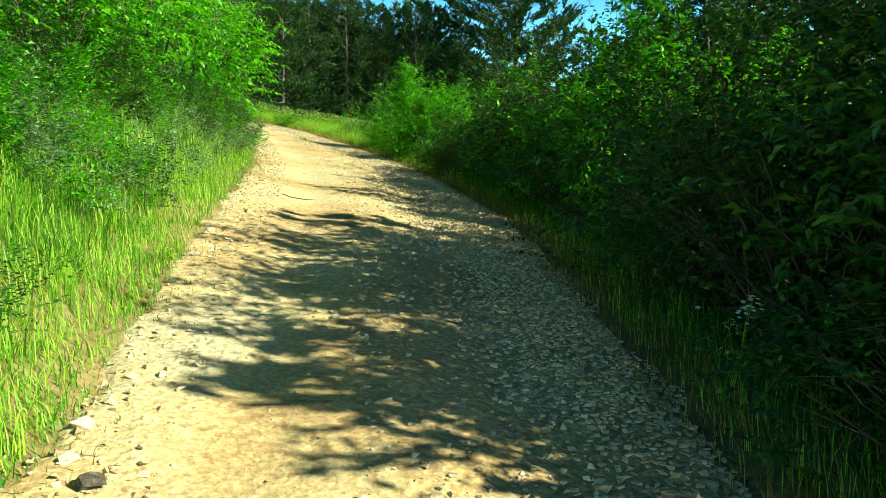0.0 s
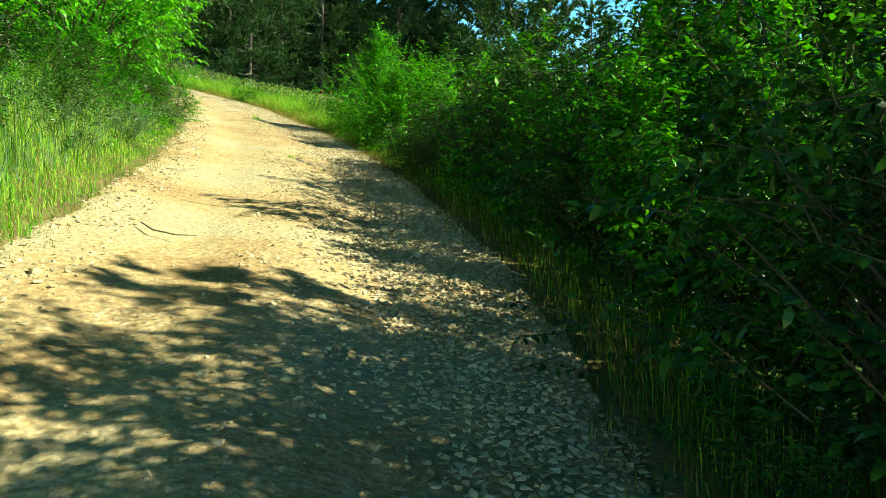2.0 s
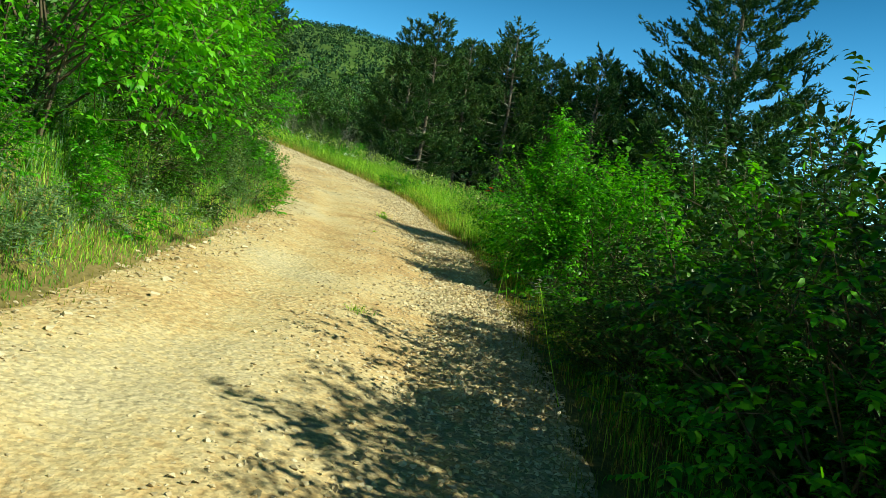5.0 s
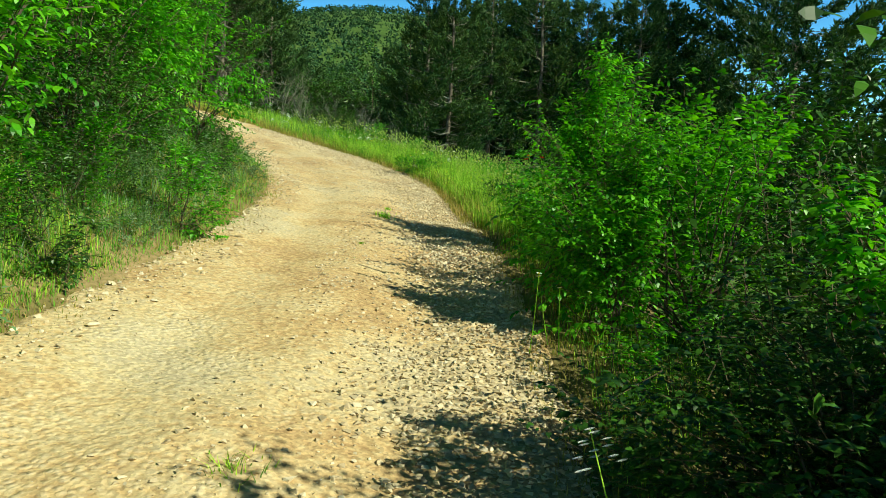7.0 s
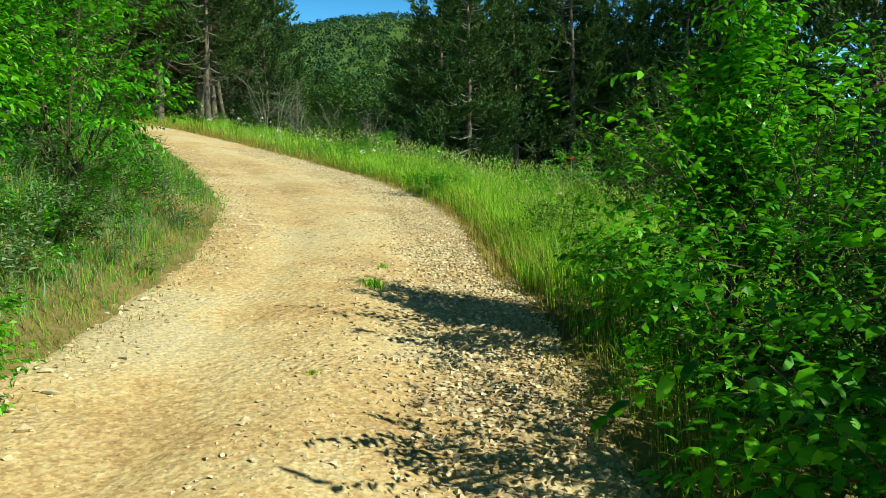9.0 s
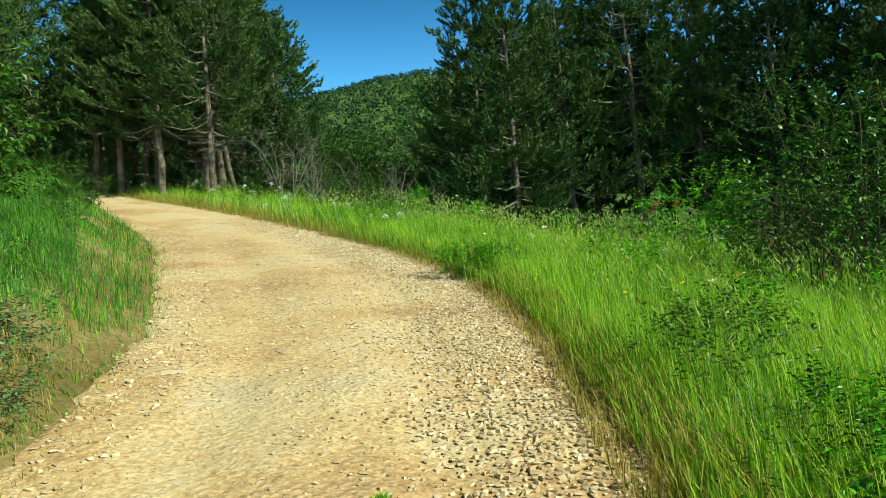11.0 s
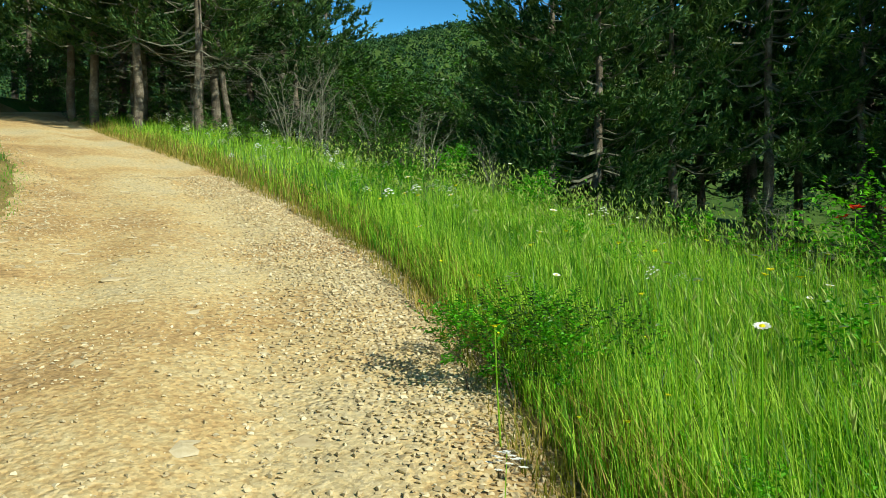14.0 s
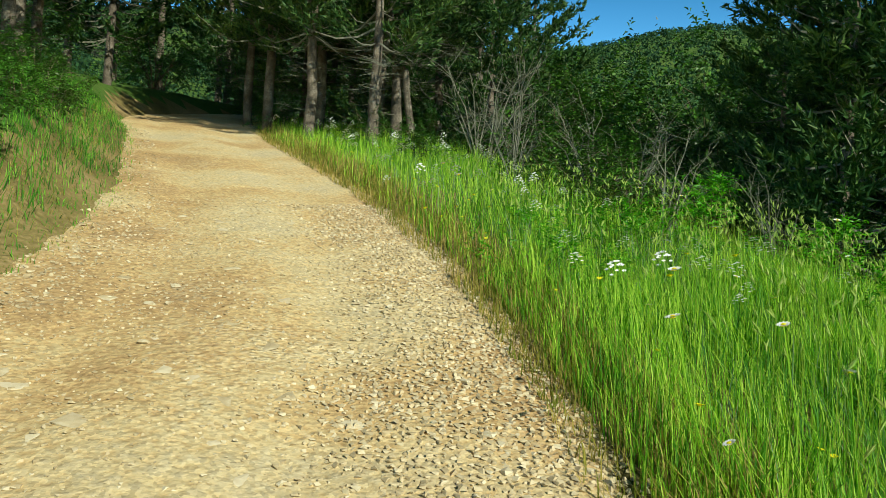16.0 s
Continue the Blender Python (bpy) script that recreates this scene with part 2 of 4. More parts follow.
def rough2(x, y, scale, seed=0, octaves=3):
    """Smooth value noise, about -1 to 1; scale is the size of its lumps in metres."""
    out, amp, total = 0.0, 1.0, 0.0
    for o in range(octaves):
        u, v = x / scale * 2 ** o, y / scale * 2 ** o
        iu, iv = np.floor(u), np.floor(v)
        fu, fv = u - iu, v - iv
        fu, fv = fu * fu * (3 - 2 * fu), fv * fv * (3 - 2 * fv)
        a = lattice(iu, iv, seed + o) * (1 - fu) + lattice(iu + 1, iv, seed + o) * fu
        b = lattice(iu, iv + 1, seed + o) * (1 - fu) + lattice(iu + 1, iv + 1, seed + o) * fu
        out = out + amp * (2 * (a * (1 - fv) + b * fv) - 1)
        total += amp
        amp *= 0.5
    return out / total


def smooth(a, b, x):
    t = np.clip((x - a) / (b - a), 0, 1)
    return t * t * (3 - 2 * t)


# ---- the lie of the land, in plan metres ----
# centre of the track: x, y, half width, height
TRACK = np.array([
    (1.2, -14, 1.5, 0.0), (0.6, -6, 1.4, 0.0), (0.1, 2.0, 1.4, 0.0), (-0.15, 4.3, 1.5, 0.03), (-0.5, 6.8, 1.62, 0.12), (-1.05, 10.5, 1.8, 0.15), (-1.5, 12.8, 1.78, 0.16),
    (-2.0, 15.0, 1.72, 0.16), (-2.65, 17.5, 1.72, 0.14), (-3.4, 20.2, 1.68, 0.12), (-4.5, 23.3, 1.62, 0.1), (-5.75, 26.3, 1.65, 0.1), (-7.1, 28.9, 1.8, 0.1),
    (-8.5, 31.0, 1.95, 0.1), (-10.6, 33.4, 2.0, 0.1), (-13.35, 36.0, 1.78, 0.14), (-16.8, 38.28, 1.55, 0.3), (-20.2, 39.98, 1.45, 0.46), (-23.7, 41.78, 1.42, 0.56),
    (-28.2, 44.4, 1.6, 0.66), (-31.0, 49.0, 1.5, 0.7), (-31.5, 55.0, 1.5, 0.7), (-31.0, 66.0, 1.5, 0.7)])


def spline(rows, step):
    """Even points on a smooth curve through the rows."""
    p = np.vstack([2 * rows[0] - rows[1], rows, 2 * rows[-1] - rows[-2]])
    out = []
    for a, b, c, d in zip(p, p[1:], p[2:], p[3:]):
        t = np.linspace(0, 1, 40, endpoint=False)[:, None]
        out.append(0.5 * (2 * b + (c - a) * t + (2 * a - 5 * b + 4 * c - d) * t ** 2 + (3 * b - a - 3 * c + d) * t ** 3))
    out = np.vstack(out)
    s = np.concatenate([[0], np.cumsum(np.linalg.norm(np.diff(out[:, :2], axis=0), axis=1))])
    even = np.arange(0, s[-1], step)
    return np.stack([np.interp(even, s, out[:, i]) for i in range(out.shape[1])], 1), even


LINE, ALONG = spline(TRACK, 0.2)
AHEAD = unit(np.gradient(LINE[:, :2], axis=0))


def off_track(x, y):
    """How far right of the track's centre (left is negative), its half width, its height and the metres along it."""
    shape = np.shape(x)
    x, y = np.ravel(x).astype(float), np.ravel(y).astype(float)
    d, w, z, s = (np.empty(len(x)) for _ in range(4))
    for a in range(0, len(x), 20000):
        q = slice(a, a + 20000)
        dx, dy = x[q, None] - LINE[None, :, 0], y[q, None] - LINE[None, :, 1]
        i = np.argmin(dx * dx + dy * dy, axis=1)
        dx, dy = x[q] - LINE[i, 0], y[q] - LINE[i, 1]
        side = dx * AHEAD[i, 1] - dy * AHEAD[i, 0]
        d[q] = np.sign(side) * np.hypot(dx, dy)
        w[q], z[q], s[q] = LINE[i, 2], LINE[i, 3], ALONG[i]
    return d.reshape(shape), w.reshape(shape), z.reshape(shape), s.reshape(shape)


def land(x, y, known=None):
    """Height of the natural ground: a bank up the left side, a meadow that falls away right, hills far off."""
    d, w, z, s = known or off_track(x, y)
    left, right = np.maximum(-d - w, 0), np.maximum(d - w, 0)
    wave = 1 + 0.25 * rough2(x, y, 4.0, 3)
    tall = np.interp(y, [0, 10, 24, 28, 33, 36, 42], [0.8, 0.9, 0.85, 0.5, 0.6, 1.0, 1.1])
    bank = tall * smooth(0.05, 1.7, left) * wave + 0.16 * np.clip(left - 1.2, 0, 14)
    fall = -0.05 * np.clip(right - 0.4, 0, 40) - 0.22 * np.clip(right - 4.8, 0, 4) - 0.08 * np.clip(right - 9, 0, 25) - 0.12 * smooth(0, 12, 20 - y) * np.clip(right - 1.0, 0, 10)
    crest = smooth(35.5, 39, y - 0.25 * (x + 14))
    fall = fall * (1 - crest) - crest * (0.28 * np.clip(right - 2.9, 0, 6) + 0.05 * np.clip(right - 13, 0, 30))
    h = z + bank + fall + 0.05 * rough2(x, y, 0.9, 7) * smooth(0.1, 0.8, np.abs(d) - w)
    r = np.hypot(x, y - 20)
    turn = np.degrees(np.arctan2(-x, y - 20))
    rise = np.interp(turn, [-180, -60, -20, 0, 12, 18, 24, 30, 38, 60, 100, 180], [-20, -14, -4, 28, 44, 46, 43, 34, 26, 34, 20, -20])
    rise = rise + 4 * rough2(turn, r * 0.02, 9, 5)
    hill = 2.05 * rise * smooth(90, 880, r) * (1 - 1.1 * smooth(900, 2400, r)) - 5 * smooth(25, 80, r) * (1 - smooth(80, 300, r)) - 0.02 * np.maximum(r - 1200, 0)
    near = 1 - smooth(45, 110, r)
    return h * near + hill * smooth(25, 60, r) + 1.5 * rough2(x, y, 25, 9) * smooth(40, 80, r)


def site(x, y, z):
    """Plan metres to world points, as an array."""
    m = np.array(SITE)
    p = np.stack([np.ravel(x), np.ravel(y), np.ravel(z)], 1)
    return p @ m[:3, :3].T + m[:3, 3]


def spot(x, y, sink=0.0):
    return site(x, y, land(np.array([x]), np.array([y])) - sink)[0]


def grid_faces(nu, nv):
    i, j = np.meshgrid(np.arange(nu - 1), np.arange(nv - 1), indexing="ij")
    return np.stack([i * nv + j, (i + 1) * nv + j, (i + 1) * nv + j + 1, i * nv + j + 1], -1).reshape(-1, 4)


def stretch(lo, hi, step, reach):
    """Even steps from lo to hi, then ever longer ones out to reach."""
    far, d, g = [], step, 0.0
    while g < reach:
        d *= 1.13
        g += d
        far.append(g)
    far = np.array(far)
    return np.concatenate([lo - far[::-1], np.arange(lo, hi, step), hi + far])


gx, gy = np.meshgrid(stretch(-32, 12, 0.32, 3000), stretch(-8, 52, 0.32, 3000), indexing="ij")
known = off_track(gx, gy)
gz = land(gx, gy, known)
gz = gz - 0.12 * (1 - smooth(-0.25, 0.12, np.abs(known[0]) - known[1] + 0.18 * rough2(gx, gy, 0.7, 11)))
ground = tagged(new("ground", mesh_of("ground", site(gx, gy, gz), grid_faces(*gx.shape), SOIL, True)), "grassy hillside soil sloping down across the track", "ground", kind="structure")
ground.data.materials.append(TURF)
beside = (np.abs(known[0]) - known[1])[:-1, :-1]
ground.data.polygons.foreach_set("material_index", ((beside + 0.4 * rough2(gx, gy, 1.5, 13)[:-1, :-1]) > 1.3).astype(np.int32).ravel())

# the dirt track, a finer sheet with ruts and a stony crown
fine = np.arange(6, 84, 0.085)
line = np.stack([np.interp(fine, ALONG, LINE[:, i]) for i in range(4)], 1)
ahead = unit(np.gradient(line[:, :2], axis=0))
lat = np.linspace(-1, 1, 64)
off = lat[None] * (line[:, 2:3] + 0.35)
rx = line[:, 0:1] + off * ahead[:, 1:2]
ry = line[:, 1:2] - off * ahead[:, 0:1]


def track_height(x, y, d, w, z):
    ruts = -0.035 * (np.exp(-((d + 0.8) / 0.3) ** 2) + np.exp(-((d - 0.75) / 0.3) ** 2)) + 0.02 * np.exp(-(d / 0.35) ** 2)
    return z + ruts + 0.018 * rough2(x, y, 1.2, 21) + 0.012 * rough2(x, y, 0.22, 22, 2) - 0.1 * smooth(0.0, 0.3, np.abs(d) - w + 0.16 * rough2(x, y, 0.45, 23))


rz = track_height(rx, ry, off, line[:, 2:3], line[:, 3:4])
road = tagged(new("road", mesh_of("road", site(rx, ry, rz), grid_faces(*rx.shape), DIRT, True)), "sandy dirt track with ruts and loose stones", "road", kind="structure")


# ---- trees and bushes ----
def bush_meshes(seed, height, radius, shoots, per, leaf, mat, droop=0.3, stems=0, low=0.25, fine=False):
    """Boughs that end in pads of leafy shoots, with gaps between; with stems, upright wands that carry the shoots."""
    rng = np.random.default_rng(seed)
    pieces, t = [], np.linspace(0, 1, 6)[:, None]
    if stems:
        ends, ways = [], []
        for i in range(stems):
            a, top = rng.uniform(0, 6.28), height * rng.uniform(0.6, 1.25)
            tip = np.array([math.cos(a) * radius * rng.uniform(0.2, 0.9), math.sin(a) * radius * rng.uniform(0.2, 0.9), top])
            pts = tip * t ** [1.3, 1.3, 0.95] + rng.normal(0, 0.025, (6, 3)) * t
            pts[0, 2] = -0.1
            pieces.append(tube(pts, np.linspace(0.016, 0.003, 6) * height / 2.5, 5))
            for q in np.linspace(0.42, 1.0, 9):
                ends.append([np.interp(q, t[:, 0], pts[:, k]) for k in range(3)])
                b = rng.uniform(0, 6.28)
                ways.append([math.cos(b), math.sin(b), 0.35 + q])
        ends, boughs, pad = np.array(ends), unit(np.array(ways)), 0.07
    else:
        count = 22 if height > 1.5 else 9
        boughs = unit(rng.normal(size=(count, 3)) * [1, 1, 0.8] + [0, 0, low])
        ends = boughs * rng.uniform(0.55, 1.0, (count, 1)) * [radius, radius, height * 0.47] + [0, 0, height * 0.47]
        ends[:, 2] = np.maximum(ends[:, 2], height * 0.06)
        pad = radius * 0.17
        for i in range(count if height > 0.6 else 4):
            foot = rng.normal(0, radius * 0.1, 3) * [1, 1, 0] - [0, 0, 0.1]
            pts = foot + (ends[i] - foot) * t ** [1.35, 1.35, 0.85] + rng.normal(0, 0.02 * height, (6, 3)) * t * (1 - t) * 2
            pieces.append(tube(pts, np.linspace(0.020, 0.004, 6) * height / 2.5, 4))
    which = rng.integers(0, len(ends), shoots)
    inner = np.where(rng.random((shoots, 1)) < (0.0 if stems else 0.28), rng.uniform(0.45, 0.85, (shoots, 1)), 1.0)
    root = ends[which] * inner + rng.normal(0, pad, (shoots, 3))
    way = unit(boughs[which] * [0.8, 0.8, 0.5] + rng.normal(0, 0.42, (shoots, 3)) + [0, 0, 0.4])
    span = leaf * rng.uniform(2.2, 4.6, shoots)[:, None]
    for i in range(0, shoots if height > 1 else 0, 3):
        pieces.append(tube([root[i] - way[i] * span[i] * 0.5, root[i] + way[i] * span[i] * 0.9], [0.005, 0.0015], 3))
    u = (np.arange(per) + 0.6) / per
    base = root[:, None] + way[:, None] * (span * u)[..., None] - [0, 0, 1] * (0.45 * droop * span * u ** 2)[..., None]
    side = unit(np.cross(way, [0, 0, 1.0]))[:, None] * np.where(np.arange(per) % 2, 1.0, -1.0)[None, :, None] * np.where(u > 0.92, 0.1, 1.0)[None, :, None]
    out = way[:, None] * 0.55 + side * 0.85 - [0, 0, droop] + rng.normal(0, 0.22, (shoots, per, 3))
    base, out = base.reshape(-1, 3), out.reshape(-1, 3)
    base[:, 2] = np.maximum(base[:, 2], 0.03)
    up = rng.normal(0, 0.32, base.shape) + [0, 0, 1]
    size = leaf * rng.uniform(0.7, 1.2, len(base)) * np.tile(1.1 - 0.35 * u, shoots)
    crown = long_leaves(base, out, up, size, size * 0.5) if fine else leaves(base, out, up, size, size * 0.52)
    return mesh_of("branchwood", *stack(pieces), STEM), mesh_of("foliage", *crown, mat)


def bush(meshes, label, category="bush"):
    ob = tagged(new(category, None), label, category)
    tagged(part("branchwood", meshes[0], ob), kind="stuff")
    tagged(part("foliage", meshes[1], ob), kind="stuff")
    return ob


def placed(ob, x, y, scale=1.0, turn=0.0, sink=0.05, tall=1.0, group="", label="", lean=0.0):
    """A copy of a thing, upright on the ground at plan x, y."""
    m = Matrix.LocRotScale(Vector(spot(x, y, sink)), Euler((0, lean, turn)), Vector((scale, scale, scale * tall)))
    return tagged(copy_thing(ob, m), label, group=group)


def needle_tris(base, way, length, width, rng):
    """One slim triangle for a needle bundle."""
    side = unit(np.cross(way, rng.normal(size=way.shape)))
    v = np.stack([base - side * width / 2, base + side * width / 2, base + unit(way) * length[:, None]], 1)
    return v.reshape(-1, 3), np.arange(3 * len(base)).reshape(-1, 3)


def pine_meshes(seed, height, reach, bare, needles=12, dense=15, dead=False, wide=0.04):
    """Trunk, limbs in whorls, and tufts of needles along their outer parts."""
    rng = np.random.default_rng(seed)
    hs = np.linspace(-0.3, height, 14)
    sway = np.cumsum(rng.normal(0, 0.035, (14, 2)), axis=0)
    sway -= sway[0]
    axis = np.column_stack([sway, hs])
    trunk = tube(axis, np.linspace(0.13, 0.015, 14) * height / 9, 9)
    limbs, base, way = [], [], []
    first = height * bare
    for h in np.arange(max(0.5, first * 0.35), height * 0.98, 0.4):
        u = max((h - first) / (height - first), 0)
        stub = h < first
        for a in rng.uniform(0, 6.28) + np.arange(5) * 1.257 + rng.normal(0, 0.25, 5):
            if (stub and rng.random() < 0.6) or rng.random() < (0.5 if dead else 0.1):
                continue
            long = reach * (1 - u ** 1.5) ** 0.9 * rng.uniform(0.45, 1.2) * (0.75 + 0.25 * min(u * 6, 1)) + 0.2
            long *= 0.55 if stub else 1
            root = np.array([np.interp(h, hs, axis[:, 0]), np.interp(h, hs, axis[:, 1]), h + rng.normal(0, 0.1)])
            t = np.linspace(0, 1, 5)[:, None]
            o = np.array([math.cos(a), math.sin(a), 0])
            lift = rng.uniform(-0.5, 0.5) if dead else rng.uniform(-0.05, 0.25) + 0.55 * u
            pts = root + o * long * t + np.array([0, 0, 1]) * long * (lift * t ** 1.6 - (0.06 if dead or stub else 0.2) * (1 - u) * np.sin(t * 3.1)) + rng.normal(0, 0.03, (5, 3))
            limbs.append(tube(pts, np.linspace(0.026, 0.005, 5) * (0.4 + long / reach) * (0.4 if stub else 0.6 if dead else 1), 3))
            side = np.array([-o[1], o[0], 0])
            if not dead and not stub:
                # shoots fork off the limb's outer part and carry plumes of needles that turn upward
                m = int(dense * long / 5) + 2
                q = rng.uniform(0.25, 1.0, m) ** 0.7
                at = np.stack([np.interp(q, t[:, 0], pts[:, i]) for i in range(3)], 1)
                turn = rng.uniform(-1.1, 1.1, m)
                shoot = unit(o * np.cos(turn)[:, None] + side * np.sin(turn)[:, None] + [0, 0, 0.5] + rng.normal(0, 0.15, (m, 3)))
                span = rng.uniform(0.35, 0.75, m) * (0.5 + 0.25 * long)
                step = np.linspace(0.3, 1.0, 5)
                base.append((at[:, None] + shoot[:, None] * (span[:, None] * step)[..., None] + [0, 0, 1] * (0.12 * span[:, None] * step ** 2)[..., None] + rng.normal(0, 0.05, (m, 5, 3))).reshape(-1, 3))
                way.append((shoot[:, None] + [0, 0, 0.35] + rng.normal(0, 0.2, (m, 5, 3))).reshape(-1, 3))
                continue
            count = int((9 if dead else 4) * long) + 2
            q = rng.uniform(0.2, 1.0, count) ** 0.7
            at = np.stack([np.interp(q, t[:, 0], pts[:, i]) for i in range(3)], 1)
            s = rng.normal(0, 0.3, count) * long * (1.2 - q) * 1.2
            at = at + s[:, None] * side + np.array([0, 0, 1]) * (np.abs(s) * 0.2 + rng.normal(0, 0.1, count))[:, None]
            for k in range(count):
                limbs.append(tube([at[k] - s[k] * side, at[k] + (o + side * np.sign(s[k])) * 0.3 + rng.normal(0, 0.1, 3)], [0.005, 0.0015], 3))
    meshes = [mesh_of("trunk", *trunk, BARK, True), mesh_of("branchwood", *stack(limbs), TWIG)]
    if not dead:
        base, way = np.concatenate(base), unit(np.concatenate(way))
        n = len(base)
        spread = way[:, None] * 0.8 + rng.normal(0, 0.4, (n, needles, 3))
        root = base[:, None] + way[:, None] * rng.uniform(-0.08, 0.1, (n, needles, 1))
        crown = needle_tris(root.reshape(-1, 3), spread.reshape(-1, 3), rng.uniform(0.12, 0.20, n * needles) * (1.25 if wide > 0.06 else 1.0), wide, rng)
        meshes.append(mesh_of("crown", *crown, NEEDLE))
    return meshes


def pine(meshes, label):
    ob = tagged(new("pine_tree", None), label, "pine tree")
    for name, me in zip(("trunk", "branchwood", "crown"), meshes):
        tagged(part(name, me, ob), kind="" if name == "trunk" else "stuff")
    return ob


def away(*obs):
    """Removes patterns whose copies stand in the place."""
    for ob in obs:
        for o in (*ob.children_recursive, ob):
            bpy.data.objects.remove(o)


GREEN = "bright green leafy shrub beside the dirt track"
DARK = "dense dark green thicket beside the dirt track"
shrubs = [bush(bush_meshes(31 + i, 2.5, 1.4, 540, 10, 0.100, LEAF, 0.3, fine=True), GREEN) for i in range(3)]
saplings = [bush(bush_meshes(41 + i, 2.5, 0.95, 520, 9, 0.105, LEAF, 0.5, 8, fine=True), "young bright green broadleaf sapling with drooping leaves", "sapling") for i in range(3)]
thickets = [bush(bush_meshes(51 + i, 2.3, 1.45, 520, 9, 0.084, LEAF_DARK_SHADE, 0.25, fine=True), DARK) for i in range(3)]
loose = [bush(bush_meshes(56 + i, 2.5, 1.55, 520, 9, 0.12, LEAF_DARK_SHADE), "dark green broadleaf bush behind the verge") for i in range(2)]
bright = [bush(bush_meshes(58 + i, 2.5, 1.55, 520, 9, 0.12, LEAF), "tall bright green broadleaf bush behind the bank") for i in range(2)]
pines = [pine(pine_meshes(61 + i, 9.5, 2.6, 0.05, 8, 20, False, 0.052), "dark green black pine with dense needles to the ground") for i in range(2)]
tall_pines = [pine(pine_meshes(71 + i, 11.0, 2.6, 0.26, 7, 20, False, 0.05), "tall dark pine with a bare grey-brown lower trunk") for i in range(2)]
back_pines = [pine(pine_meshes(76 + i, 10.5, 2.5, 0.14 + 0.2 * i, 4, 12, False, 0.10), "dark green pine standing deep in the wood") for i in range(2)]
great = pine(pine_meshes(79, 18.5, 5.3, 0.1, 9, 26, False, 0.065), "great dark green pine with broad spreading limbs")
dead_pines = [pine(pine_meshes(81, 8.5, 2.2, 0.25, dead=True), "leaning dead pine with bare grey-brown branches")]
low_shrubs = [bush(bush_meshes(91 + i, 1.05, 0.62, 190, 9, 0.07, mat, 0.3), label) for i, (mat, label) in enumerate([(LEAF, "low bright green shrub on the grassy bank"), (LEAF_DARK_SHADE, "low dark green shrub on the grassy bank")])]
broadleaf = bush(bush_meshes(97, 6.0, 2.0, 1700, 10, 0.11, LEAF_DARK_SHADE, 0.3), "leafy dark green broadleaf tree added to shade the track", "tree")
KINDS = (shrubs, saplings, thickets, loose, bright)

random.seed(5)
RIGHT = "bushes on the downhill side"
# Kind 2, the darker leaf, is set where this thicket lies in shade.
for kind, x, y, scale, tall in [
        (2, 3.2, 1.2, 0.9, 1.0), (2, 2.8, 3.4, 0.75, 0.9), (2, 2.75, 5.6, 0.9, 1.0), (2, 2.6, 8.0, 0.95, 1.1), (2, 3.0, 7.0, 1.1, 1.3), (2, 2.7, 10.3, 0.85, 0.95), (1, 1.8, 10.1, 0.78, 0.9), (2, 1.95, 11.9, 0.75, 1.0), (0, 2.5, 13.0, 1.05, 1.2), (1, 3.0, 11.3, 1.05, 1.3), (0, 3.3, 9.6, 1.0, 1.3),
        (0, 1.35, 14.3, 0.8, 1.0), (1, 0.95, 17.3, 0.85, 0.95), (2, 0.3, 17.0, 0.6, 0.8), (2, 1.0, 16.3, 0.8, 0.9), (1, -0.95, 20.2, 0.66, 0.95), (2, 0.4, 17.3, 0.7, 0.9), (2, 0.8, 18.4, 0.8, 1.0), (0, -0.2, 21.0, 0.95, 1.05), (0, -0.85, 22.0, 0.8, 0.95), (2, -1.0, 23.4, 0.62, 0.8), (2, -0.6, 24.8, 0.75, 0.9), (1, -1.7, 24.3, 0.9, 1.1), (0, -1.4, 24.1, 0.9, 1.15),
        # the rows behind are added to shade the front bushes and the verge
        (0, -2.1, 25.9, 0.6, 0.7), (1, -0.2, 23.4, 0.75, 1.0), (3, 3.6, 16.0, 1.1, 1.1), (3, 2.8, 20.5, 1.1, 1.1), (3, 1.6, 24.0, 1.1, 1.1), (3, 4.6, 11.5, 1.2, 1.2), (3, 4.6, 5.2, 1.2, 1.2), (3, 4.8, 1.5, 1.3, 1.2), (2, 3.9, 2.6, 1.0, 1.1), (2, 3.8, 7.0, 1.05, 1.1), (2, 3.7, 9.4, 1.05, 1.1), (2, 3.2, 13.2, 1.05, 1.1), (2, 2.5, 15.2, 1.2, 1.25), (2, 2.2, 17.7, 1.0, 1.0), (2, 1.7, 16.2, 1.05, 1.2), (2, 0.5, 18.0, 0.6, 0.8), (2, 1.6, 19.9, 1.0, 1.1),
        (2, -2.85, 32.8, 0.72, 1.6), (2, -2.0, 34.2, 1.15, 1.3), (3, -0.4, 35.0, 1.0, 1.1), (0, -4.4, 39.4, 0.95, 1.0), (3, 0.6, 39.5, 1.1, 1.0), (3, 2.0, 30.0, 1.2, 1.1)]:
    placed(random.choice(KINDS[kind]), x, y, scale, random.uniform(0, 6.28), tall=tall, group=RIGHT)
LEFT = "bushes along the uphill bank"
